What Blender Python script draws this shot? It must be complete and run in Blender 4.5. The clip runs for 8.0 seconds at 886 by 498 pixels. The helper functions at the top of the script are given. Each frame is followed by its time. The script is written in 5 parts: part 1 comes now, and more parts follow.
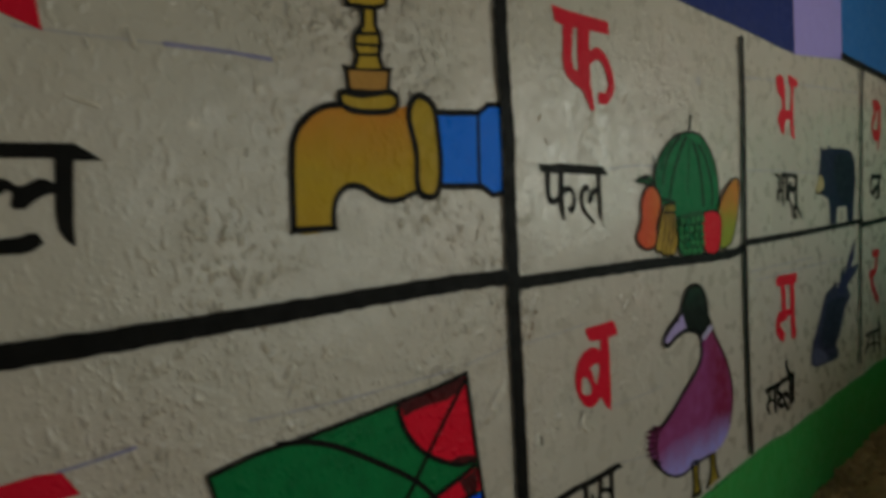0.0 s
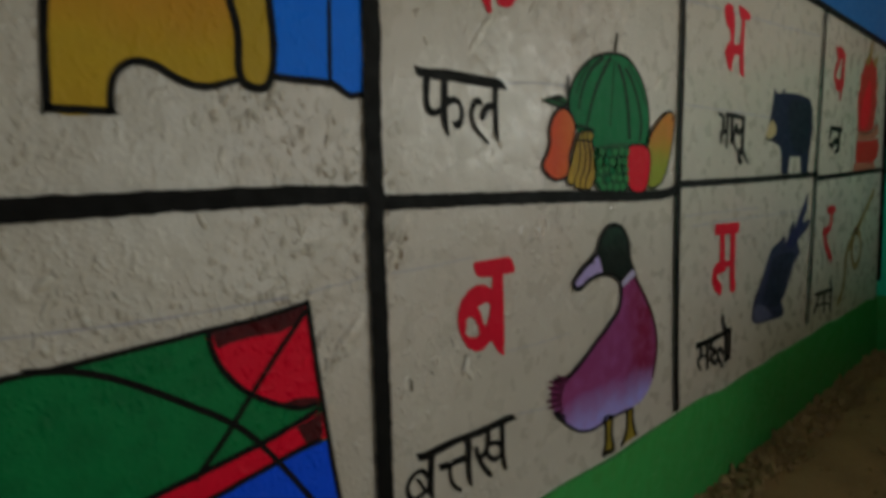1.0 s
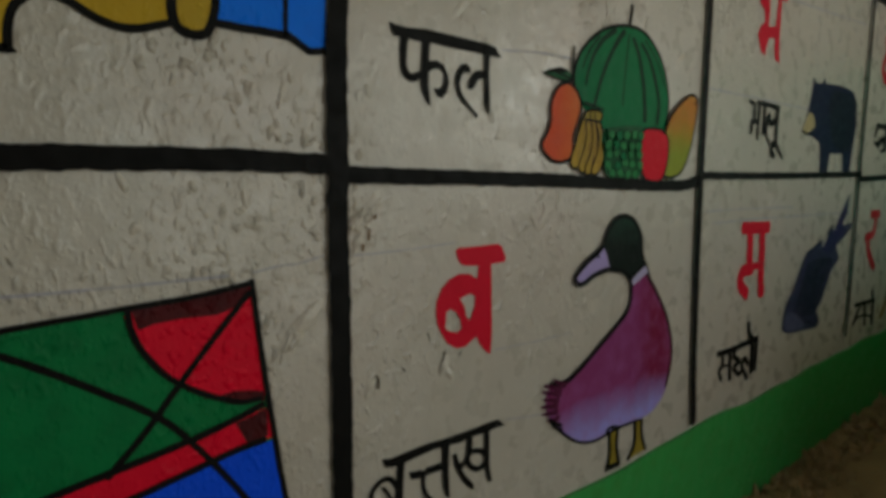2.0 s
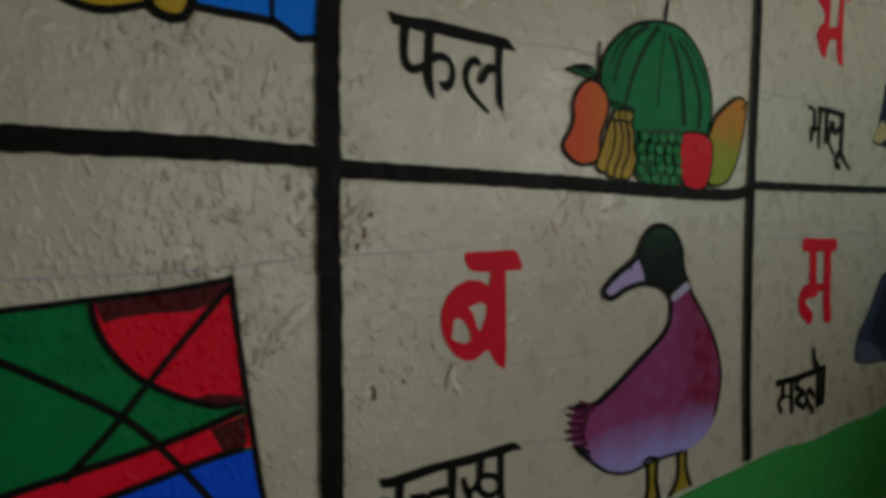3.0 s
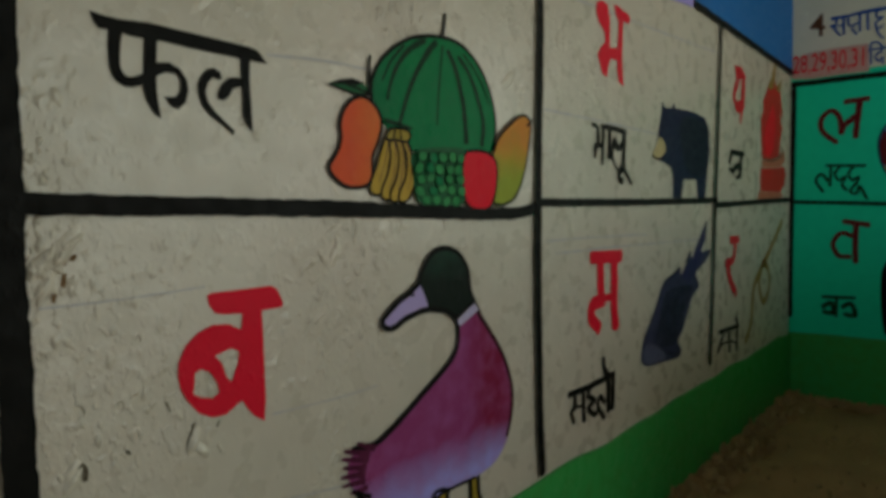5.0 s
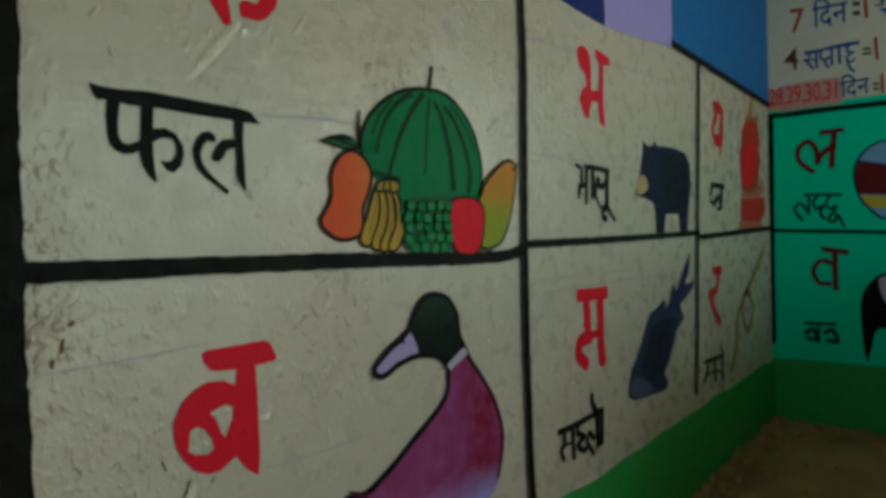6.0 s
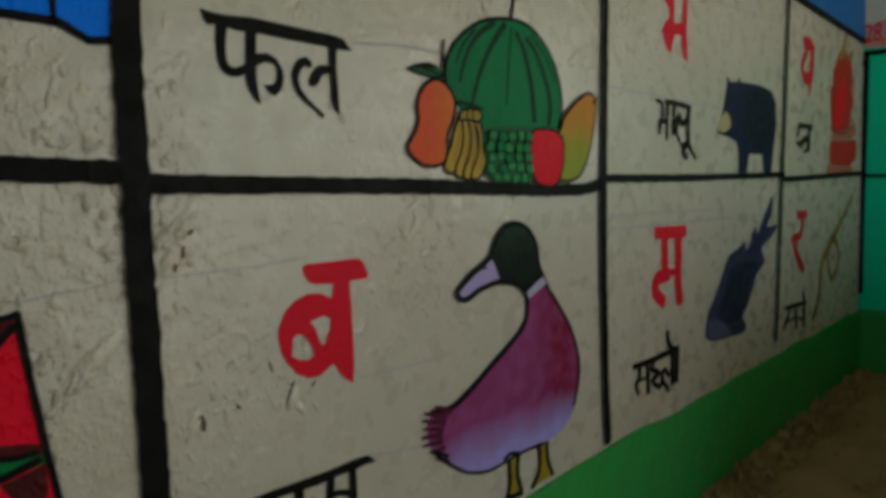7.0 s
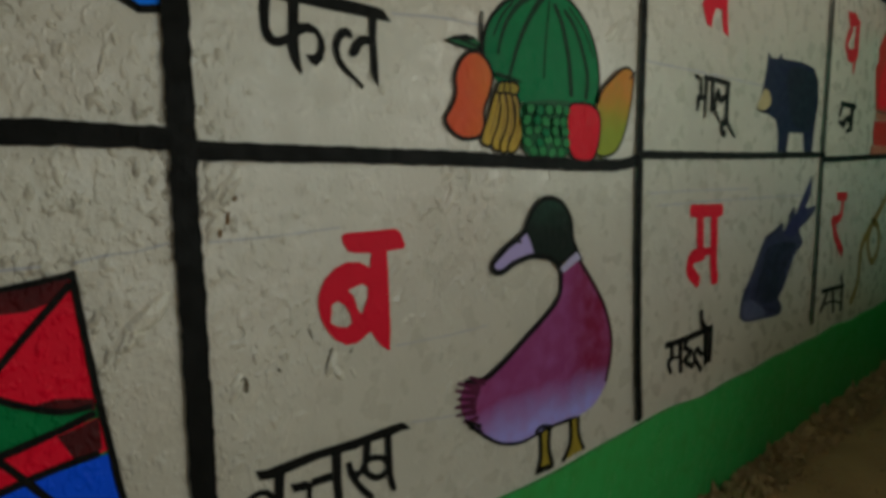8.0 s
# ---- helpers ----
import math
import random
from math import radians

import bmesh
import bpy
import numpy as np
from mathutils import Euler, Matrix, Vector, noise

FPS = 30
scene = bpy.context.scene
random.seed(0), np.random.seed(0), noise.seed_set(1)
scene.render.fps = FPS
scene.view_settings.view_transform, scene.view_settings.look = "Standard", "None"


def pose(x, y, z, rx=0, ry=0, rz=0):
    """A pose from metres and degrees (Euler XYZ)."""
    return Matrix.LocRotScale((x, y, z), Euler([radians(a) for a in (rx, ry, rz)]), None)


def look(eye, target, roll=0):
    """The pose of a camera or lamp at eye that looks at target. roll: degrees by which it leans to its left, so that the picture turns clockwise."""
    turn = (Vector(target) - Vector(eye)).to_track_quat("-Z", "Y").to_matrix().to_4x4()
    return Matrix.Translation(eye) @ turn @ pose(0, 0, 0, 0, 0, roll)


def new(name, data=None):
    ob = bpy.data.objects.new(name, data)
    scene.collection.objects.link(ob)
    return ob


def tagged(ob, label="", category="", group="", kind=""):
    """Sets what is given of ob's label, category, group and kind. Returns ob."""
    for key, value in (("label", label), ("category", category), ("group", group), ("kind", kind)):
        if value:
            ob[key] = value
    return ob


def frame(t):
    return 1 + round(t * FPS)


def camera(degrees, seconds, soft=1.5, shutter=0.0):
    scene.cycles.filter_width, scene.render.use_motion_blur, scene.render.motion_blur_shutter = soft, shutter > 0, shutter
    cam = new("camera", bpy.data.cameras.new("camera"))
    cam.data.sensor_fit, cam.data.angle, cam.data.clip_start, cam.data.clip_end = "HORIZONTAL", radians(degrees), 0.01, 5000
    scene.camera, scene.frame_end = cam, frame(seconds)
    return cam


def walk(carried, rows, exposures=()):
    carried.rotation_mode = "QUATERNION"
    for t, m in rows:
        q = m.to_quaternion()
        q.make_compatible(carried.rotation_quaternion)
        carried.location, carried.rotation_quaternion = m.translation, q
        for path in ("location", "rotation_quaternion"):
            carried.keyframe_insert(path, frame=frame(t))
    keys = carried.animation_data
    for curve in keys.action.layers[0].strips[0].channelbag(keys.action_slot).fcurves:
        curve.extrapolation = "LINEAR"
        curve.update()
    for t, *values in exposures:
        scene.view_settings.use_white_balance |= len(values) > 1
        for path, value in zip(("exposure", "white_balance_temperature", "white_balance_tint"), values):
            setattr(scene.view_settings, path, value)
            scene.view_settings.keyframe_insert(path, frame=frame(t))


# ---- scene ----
cam = camera(68.0, 8.0, soft=4.0, shutter=0.5)
PATH = [
    (0, (-0.9172, -0.3706, 0.5222), (0.4529, 1.0813, 0.4003), -3.31),
    (0.5, (-0.8625, -0.3857, 0.5035), (0.5212, 1.0452, 0.3093), -1.96),
    (1, (-0.7950, -0.3829, 0.4750), (0.5987, 1.0329, 0.2452), -1.76),
    (1.2, (-0.7745, -0.3809, 0.4675), (0.6136, 1.0349, 0.2055), -0.49),
    (2.3, (-0.7114, -0.3696, 0.4449), (0.5842, 1.1418, 0.2514), -1.17),
    (2.5, (-0.7016, -0.3692, 0.4385), (0.5741, 1.1617, 0.2690), -1.59),
    (3, (-0.6706, -0.3748, 0.4264), (0.4956, 1.2462, 0.3153), -0.55),
    (3.2, (-0.6487, -0.3780, 0.4162), (0.5532, 1.2142, 0.2731), 0.34),
    (3.5, (-0.6161, -0.3861, 0.4024), (0.5831, 1.2043, 0.2213), -1.51),
    (4, (-0.5893, -0.3868, 0.4094), (0.6855, 1.1437, 0.2293), -1.07),
    (4.5, (-0.5793, -0.3786, 0.4299), (0.8674, 0.9951, 0.2893), -1.34),
    (4.7, (-0.5868, -0.3790, 0.4385), (0.8959, 0.9558, 0.2985), -1.07),
    (5.8, (-0.6011, -0.3846, 0.4641), (0.9385, 0.8904, 0.4018), -2.13),
    (6, (-0.6040, -0.3858, 0.4683), (0.9362, 0.8890, 0.4164), -1.95),
    (6.5, (-0.6112, -0.3884, 0.4590), (0.8832, 0.9382, 0.3765), -1.94),
    (7, (-0.6269, -0.3867, 0.4443), (0.7703, 1.0337, 0.2696), -2.03),
    (7.5, (-0.6348, -0.3858, 0.4383), (0.7130, 1.0768, 0.2279), -1.67),
    (8, (-0.6352, -0.3856, 0.4364), (0.6962, 1.0899, 0.2118), -1.58),
]
EXPOSURES = [(0, -0.28, 6480, 9), (1.2, -0.22, 6400, 14), (3.2, -0.29, 6400, 7), (4.7, -0.1, 6480, 7), (6, 0.0, 6150, -4), (7, -0.05, 6350, 5), (8, -0.05, 6400, 6)]
walk(cam, [(t, look(eye, target, roll)) for t, eye, target, roll in PATH], EXPOSURES)

# ---- light ----
world = bpy.data.worlds.new("sky")
scene.world = world
world.use_nodes = True
wn = world.node_tree
sky = wn.nodes.new("ShaderNodeTexSky")
sky.sky_type, sky.sun_disc = "NISHITA", False
sky.sun_elevation, sky.sun_rotation = radians(50), radians(200)
wn.nodes["Background"].inputs[1].default_value = 0.1
wn.links.new(sky.outputs[0], wn.nodes["Background"].inputs[0])

YS = -1.5           # inner face of the south wall
DAY = (0.95, 1.0, 0.90)


def opening_light(name, eye, target, width, height, power):
    lamp = bpy.data.lights.new(name, "AREA")
    lamp.shape, lamp.size, lamp.size_y, lamp.energy, lamp.color = "RECTANGLE", width, height, power, DAY
    ob = new(name, lamp)
    ob.matrix_world = look(eye, target)
    return ob


# added main light from the south, set low to brighten the wall's foot
opening_light("south_added_light", (0.28, YS + 0.02, 0.46), (0.28, 0.0, 0.46), 1.16, 0.86, 5.0)
# added grazing light from the right, for sheen and relief on the plaster
opening_light("east_added_light", (1.24, -1.19, 0.66), (0.0, -1.19, 0.66), 0.52, 0.60, 6.0)
# added weak fill from the west that lifts the end wall
opening_light("west_fill_light", (-2.72, -0.80, 0.95), (0.0, -0.80, 0.85), 0.9, 1.3, 2.6)

# ---- materials ----
MATS = {}


def links(mat):
    mat.use_nodes = True
    nt = mat.node_tree
    return nt, nt.nodes, nt.links, nt.nodes["Principled BSDF"]


def plaster_relief():
    """Shared relief of the hand-trowelled plaster, in metres of the world, so that paint shows the wall beneath it."""
    g = bpy.data.node_groups.new("plaster_relief", "ShaderNodeTree")
    g.interface.new_socket("Strength", in_out="INPUT", socket_type="NodeSocketFloat")
    g.interface.new_socket("Normal", in_out="OUTPUT", socket_type="NodeSocketVector")
    g.interface.new_socket("Height", in_out="OUTPUT", socket_type="NodeSocketFloat")
    n, l = g.nodes, g.links
    gin, gout = n.new("NodeGroupInput"), n.new("NodeGroupOutput")
    geo = n.new("ShaderNodeNewGeometry")
    def tex(scale, detail, tall=1.0):
        mp = n.new("ShaderNodeMapping")
        mp.inputs["Scale"].default_value = (1, 1, tall)
        mp.inputs["Rotation"].default_value = (0, 0.25, 0)
        l.new(geo.outputs["Position"], mp.inputs["Vector"])
        t = n.new("ShaderNodeTexNoise")
        t.inputs["Scale"].default_value, t.inputs["Detail"].default_value = scale, detail
        l.new(mp.outputs[0], t.inputs["Vector"])
        return t.outputs["Fac"]

    def ramp(value, lo, hi, a=0.0, b=1.0):
        r = n.new("ShaderNodeMapRange")
        r.interpolation_type = "SMOOTHSTEP"
        for i, v in enumerate((lo, hi, a, b)):
            r.inputs[i + 1].default_value = v
        l.new(value, r.inputs[0])
        return r.outputs[0]

    def calc(op, first, second):
        m = n.new("ShaderNodeMath")
        m.operation = op
        for sock, v in zip(m.inputs, (first, second)):
            if isinstance(v, (int, float)):
                sock.default_value = v
            else:
                l.new(v, sock)
        return m.outputs[0]

    # trowel waves, then sand grains that stand proud in patches
    total = calc("MULTIPLY", tex(13, 3), 1.0)
    total = calc("ADD", total, calc("MULTIPLY", tex(75, 2, 0.7), 0.26))
    total = calc("ADD", total, calc("MULTIPLY", tex(310, 2), 0.10))
    dense = ramp(tex(9, 2), 0.40, 0.62, 0.16, 1.0)
    grains = calc("ADD", ramp(tex(125, 1, 0.65), 0.56, 0.78, 0.0, 0.85), ramp(tex(240, 1, 0.7), 0.54, 0.76, 0.0, 0.42))
    total = calc("ADD", total, calc("MULTIPLY", grains, dense))
    pits = ramp(tex(120, 1, 0.55), 0.70, 0.78, 0.0, -0.4)
    height = calc("ADD", total, pits)
    b = n.new("ShaderNodeBump")
    b.inputs["Distance"].default_value = 0.006
    patchy = n.new("ShaderNodeTexNoise")
    patchy.inputs["Scale"].default_value, patchy.inputs["Detail"].default_value = 7, 2
    l.new(geo.outputs["Position"], patchy.inputs["Vector"])
    pr = n.new("ShaderNodeMapRange")
    for i, value in enumerate((0.35, 0.65, 0.35, 1.15)):
        pr.inputs[i + 1].default_value = value
    l.new(patchy.outputs["Fac"], pr.inputs[0])
    rough = n.new("ShaderNodeMath")
    rough.operation = "MULTIPLY"
    l.new(pr.outputs[0], rough.inputs[0])
    l.new(gin.outputs[0], rough.inputs[1])
    # the plaster is coarsest in a strip west of the thick upright line
    sep = n.new("ShaderNodeSeparateXYZ")
    l.new(geo.outputs["Position"], sep.inputs[0])
    west = n.new("ShaderNodeMapRange")
    for i, value in enumerate((-0.58, -0.44, 1.7, 0.90)):
        west.inputs[i + 1].default_value = value
    l.new(sep.outputs["X"], west.inputs[0])
    coarse = n.new("ShaderNodeMath")
    coarse.operation = "MULTIPLY"
    l.new(rough.outputs[0], coarse.inputs[0])
    l.new(calc("MULTIPLY", west.outputs[0], ramp(sep.outputs["X"], -0.78, -0.62, 0.55, 1.0)), coarse.inputs[1])
    l.new(coarse.outputs[0], b.inputs["Strength"])
    l.new(height, b.inputs["Height"])
    l.new(b.outputs[0], gout.inputs[0])
    l.new(height, gout.inputs[1])
    return g


RELIEF = plaster_relief()


def noise_tex(n, l, scale, detail=4):
    geo = n.new("ShaderNodeNewGeometry")
    t = n.new("ShaderNodeTexNoise")
    t.inputs["Scale"].default_value, t.inputs["Detail"].default_value = scale, detail
    l.new(geo.outputs["Position"], t.inputs["Vector"])
    return t.outputs["Fac"]


def mix(n, l, fac, a, b, mode="MIX"):
    m = n.new("ShaderNodeMix")
    m.data_type, m.blend_type = "RGBA", mode
    for sock, v in ((m.inputs[0], fac), (m.inputs[6], a), (m.inputs[7], b)):
        if hasattr(v, "is_output"):
            l.new(v, sock)
        elif isinstance(v, (int, float)):
            sock.default_value = v
        else:
            sock.default_value = (*v, 1)
    return m.outputs[2]


def span(n, l, value, lo, hi, a=0.0, b=1.0):
    r = n.new("ShaderNodeMapRange")
    for i, v in enumerate((lo, hi, a, b)):
        r.inputs[i + 1].default_value = v
    l.new(value, r.inputs[0])
    return r.outputs[0]


def paint(name, rgb, other=None, rough=0.5, relief=0.3, wash=0.35, grade=None, side=None, gloss=0.12):
    """Brushed wall paint. grade: (colour, z where it starts, z where it is full) for a hand-blended second colour."""
    mat = bpy.data.materials.new(name)
    nt, n, l, p = links(mat)
    col = tuple(rgb)
    if side:
        # a second colour brushed in towards one side: (colour, x where it starts, x where it is full)
        geo2 = n.new("ShaderNodeNewGeometry")
        s2 = n.new("ShaderNodeSeparateXYZ")
        l.new(geo2.outputs["Position"], s2.inputs[0])
        wob2 = n.new("ShaderNodeMath")
        wob2.operation = "MULTIPLY_ADD"
        wob2.inputs[1].default_value = 0.03
        l.new(noise_tex(n, l, 40, 3), wob2.inputs[0])
        l.new(s2.outputs["X"], wob2.inputs[2])
        col = mix(n, l, span(n, l, wob2.outputs[0], side[1] + 0.015, side[2] + 0.015), col, side[0])
    if grade:
        geo = n.new("ShaderNodeNewGeometry")
        s = n.new("ShaderNodeSeparateXYZ")
        l.new(geo.outputs["Position"], s.inputs[0])
        wob = n.new("ShaderNodeMath")
        wob.operation = "MULTIPLY_ADD"
        wob.inputs[1].default_value = 0.03
        l.new(noise_tex(n, l, 28, 3), wob.inputs[0])
        l.new(s.outputs["Z"], wob.inputs[2])
        col = mix(n, l, span(n, l, wob.outputs[0], grade[1] + 0.015, grade[2] + 0.015), col, grade[0])
    darker = other or tuple(c * 0.62 for c in rgb)
    streak = span(n, l, noise_tex(n, l, 55, 6), 0.42, 0.72, 0.0, wash)
    col = mix(n, l, streak, col, darker)
    fleck = span(n, l, noise_tex(n, l, 420, 2), 0.60, 0.75, 0.0, wash * 0.25)
    col = mix(n, l, fleck, col, tuple(min(1, c * 1.4) for c in rgb))
    p.inputs["Specular IOR Level"].default_value = gloss
    l.new(col, p.inputs["Base Color"])
    l.new(span(n, l, noise_tex(n, l, 90, 3), 0.3, 0.7, rough - 0.08, rough + 0.1), p.inputs["Roughness"])
    g = n.new("ShaderNodeGroup")
    g.node_tree = RELIEF
    g.inputs[0].default_value = relief
    l.new(g.outputs[0], p.inputs["Normal"])
    MATS[name] = mat
    return mat


def plaster(name, rgb, stain, rough=0.5, relief=0.5, gloss=0.5):
    """Limewashed plaster with broad patches, grime in the hollows and small brown flecks."""
    mat = bpy.data.materials.new(name)
    nt, n, l, p = links(mat)
    g = n.new("ShaderNodeGroup")
    g.node_tree = RELIEF
    g.inputs[0].default_value = relief
    col = mix(n, l, span(n, l, noise_tex(n, l, 5, 5), 0.35, 0.7, 0.0, 0.55), rgb, stain)
    col = mix(n, l, span(n, l, noise_tex(n, l, 3.2, 4), 0.45, 0.65, 0.0, 0.55), col, (rgb[0] * 1.03, rgb[1] * 0.93, rgb[2] * 0.95))
    col = mix(n, l, span(n, l, noise_tex(n, l, 33, 6), 0.45, 0.75, 0.0, 0.4), col, stain)
    col = mix(n, l, span(n, l, noise_tex(n, l, 150, 3), 0.68, 0.82, 0.0, 0.18), col, tuple(c * 0.6 for c in stain))
    col = mix(n, l, span(n, l, noise_tex(n, l, 60, 2), 0.66, 0.8, 0.0, 0.6), col, tuple(min(1, c * 1.25) for c in rgb))
    l.new(col, p.inputs["Base Color"])
    l.new(span(n, l, noise_tex(n, l, 40, 3), 0.3, 0.7, rough - 0.1, rough + 0.12), p.inputs["Roughness"])
    p.inputs["Specular IOR Level"].default_value = gloss
    l.new(g.outputs[0], p.inputs["Normal"])
    MATS[name] = mat
    return mat


plaster("cream", (0.60, 0.56, 0.48), (0.48, 0.445, 0.37), rough=0.30, relief=0.58, gloss=0.65)
# the cream made paler, so that raised flecks look lit
plaster("lit_lump", (0.68, 0.64, 0.55), (0.58, 0.54, 0.46), rough=0.30, relief=0.6, gloss=0.65)
plaster("notice", (0.76, 0.77, 0.64), (0.64, 0.65, 0.53), relief=0.3)
plaster("limewash", (0.74, 0.68, 0.56), (0.62, 0.56, 0.46), relief=0.4)
paint("black", (0.003, 0.003, 0.0025), (0.005, 0.0045, 0.004), 0.6, 0.12, 0.5, gloss=0.13)
paint("red", (0.72, 0.006, 0.032), (0.60, 0.005, 0.022))
paint("kitered", (0.84, 0.003, 0.030), (0.70, 0.003, 0.022))
paint("apple", (0.74, 0.004, 0.026), (0.68, 0.005, 0.014))
paint("maroon", (0.07, 0.008, 0.010), (0.18, 0.008, 0.012))
paint("gold", (0.52, 0.35, 0.030), (0.44, 0.27, 0.022))
paint("goldbody", (0.55, 0.36, 0.022), (0.46, 0.27, 0.016), grade=((0.66, 0.22, 0.025), 0.55, 0.605))
paint("nutgold", (0.50, 0.26, 0.055), (0.42, 0.21, 0.04))
paint("navyblue", (0.032, 0.030, 0.115), (0.018, 0.018, 0.055), wash=0.7)
paint("darkmaroon", (0.035, 0.006, 0.012), (0.08, 0.008, 0.02))
paint("blue", (0.004, 0.20, 1.0), (0.003, 0.16, 0.9))
paint("kiteblue", (0.002, 0.09, 0.95), (0.002, 0.07, 0.8))
paint("kitegreen", (0.002, 0.20, 0.055), (0.002, 0.12, 0.035), wash=0.6)
paint("leafgreen", (0.015, 0.12, 0.045))
paint("melon", (0.002, 0.19, 0.062), (0.002, 0.13, 0.045), side=((0.002, 0.15, 0.055), -0.19, -0.235))
paint("darkgreen", (0.003, 0.035, 0.013))
paint("grapegreen", (0.03, 0.26, 0.075), (0.012, 0.16, 0.05), wash=0.7)
paint("orange", (0.72, 0.10, 0.035), (0.62, 0.08, 0.03), wash=0.4, side=((0.70, 0.17, 0.04), -0.262, -0.235))
paint("banana", (0.50, 0.33, 0.045), (0.38, 0.20, 0.025))
paint("papaya", (0.30, 0.36, 0.035), (0.24, 0.28, 0.03), grade=((0.60, 0.23, 0.035), 0.475, 0.515))
paint("pinkwash", (0.60, 0.36, 0.33), (0.52, 0.24, 0.22), wash=0.6)
paint("navy", (0.012, 0.014, 0.050), (0.010, 0.010, 0.028))
paint("snout", (0.50, 0.42, 0.22))
paint("firered", (0.50, 0.026, 0.024), (0.42, 0.05, 0.03), wash=0.6)
paint("salmon", (0.46, 0.17, 0.11))
# letter red dulled, with the corner's shade put into the colour
paint("dullred", (0.55, 0.012, 0.026), (0.44, 0.03, 0.03), wash=0.6)
paint("slate", (0.046, 0.050, 0.110), (0.022, 0.023, 0.050), wash=0.9)
paint("fishdark", (0.016, 0.018, 0.040), (0.040, 0.044, 0.095), wash=0.8)
paint("slatelight", (0.10, 0.11, 0.20), (0.06, 0.065, 0.13))
paint("rope", (0.30, 0.20, 0.05))
paint("ochre", (0.34, 0.25, 0.03))
paint("purple", (0.27, 0.045, 0.17), (0.40, 0.13, 0.36), grade=((0.36, 0.34, 0.80), 0.238, 0.200), side=((0.22, 0.014, 0.060), -0.130, -0.095), wash=0.4)
paint("plum", (0.075, 0.010, 0.035), (0.18, 0.03, 0.10), wash=0.6)
paint("darkcap", (0.007, 0.014, 0.010), (0.006, 0.010, 0.008), wash=0.6, grade=((0.014, 0.055, 0.034), 0.385, 0.415))
paint("lavender", (0.44, 0.36, 0.68), (0.38, 0.30, 0.60))
paint("lilac", (0.50, 0.46, 0.68))
paint("darkred", (0.13, 0.012, 0.016), (0.09, 0.010, 0.013))
paint("bearblack", (0.009, 0.010, 0.028), (0.008, 0.008, 0.018))
paint("slatemid", (0.055, 0.06, 0.13), (0.03, 0.034, 0.085), wash=0.9)
paint("wordgreen", (0.004, 0.05, 0.025))
paint("skyblue", (0.20, 0.42, 0.72))
paint("yellow", (0.55, 0.48, 0.05))
paint("outlineblue", (0.01, 0.02, 0.10))
paint("chalk", (0.30, 0.29, 0.48), (0.36, 0.34, 0.42), wash=0.9)
paint("pencil", (0.43, 0.42, 0.47), (0.52, 0.49, 0.44), wash=0.95)
# dark tone that paints the shade in cracks of lifting plaster
paint("crack", (0.10, 0.085, 0.06), (0.16, 0.13, 0.09), wash=0.8)
paint("brick", (0.45, 0.06, 0.04))
paint("rust", (0.22, 0.12, 0.05), wash=0.8)
paint("brown", (0.16, 0.07, 0.04))
paint("inkblue", (0.03, 0.10, 0.38))
paint("emerald", (0.02, 0.74, 0.46), (0.015, 0.62, 0.37), 0.42, 0.3)
paint("dado_green", (0.05, 0.38, 0.09), (0.06, 0.28, 0.055), 0.4, 0.45, 0.6)
paint("panel_blue", (0.02, 0.16, 0.50), (0.015, 0.12, 0.40))
paint("panel_navy", (0.012, 0.03, 0.20), (0.01, 0.02, 0.14))
paint("panel_lilac", (0.42, 0.35, 0.85), (0.36, 0.30, 0.74))


def earth(name):
    mat = bpy.data.materials.new(name)
    nt, n, l, p = links(mat)
    col = mix(n, l, span(n, l, noise_tex(n, l, 9, 6), 0.35, 0.7), (0.52, 0.34, 0.15), (0.39, 0.25, 0.11))
    col = mix(n, l, span(n, l, noise_tex(n, l, 160, 4), 0.5, 0.7, 0.0, 0.8), col, (0.44, 0.33, 0.17))
    l.new(col, p.inputs["Base Color"])
    p.inputs["Roughness"].default_value = 0.9
    b = n.new("ShaderNodeBump")
    b.inputs["Distance"].default_value = 0.006
    l.new(noise_tex(n, l, 130, 6), b.inputs["Height"])
    l.new(b.outputs[0], p.inputs["Normal"])
    MATS[name] = mat


earth("earth")
plaster("straw", (0.42, 0.30, 0.13), (0.20, 0.13, 0.06), rough=0.85)

# ---- the room ----
XE = 1.058          # inner face of the east wall
XW, TOP = -2.6, 2.6
THICK = 0.22


def mesh_object(name, bm, mats, parent=None):
    me = bpy.data.meshes.new(name)
    bm.normal_update()
    bm.to_mesh(me)
    bm.free()
    for m in mats:
        me.materials.append(MATS[m])
    ob = new(name, me)
    ob.parent = parent
    return ob


def box(bm, lo, hi):
    v = [bm.verts.new((x, y, z)) for x in (lo[0], hi[0]) for y in (lo[1], hi[1]) for z in (lo[2], hi[2])]
    for f in ((0, 1, 3, 2), (4, 6, 7, 5), (0, 4, 5, 1), (2, 3, 7, 6), (0, 2, 6, 4), (1, 5, 7, 3)):
        bm.faces.new([v[i] for i in f])


def slab(name, boxes, mat, label):
    bm = bmesh.new()
    for lo, hi in boxes:
        box(bm, lo, hi)
    return tagged(mesh_object(name, bm, [mat]), label, "wall", kind="structure")


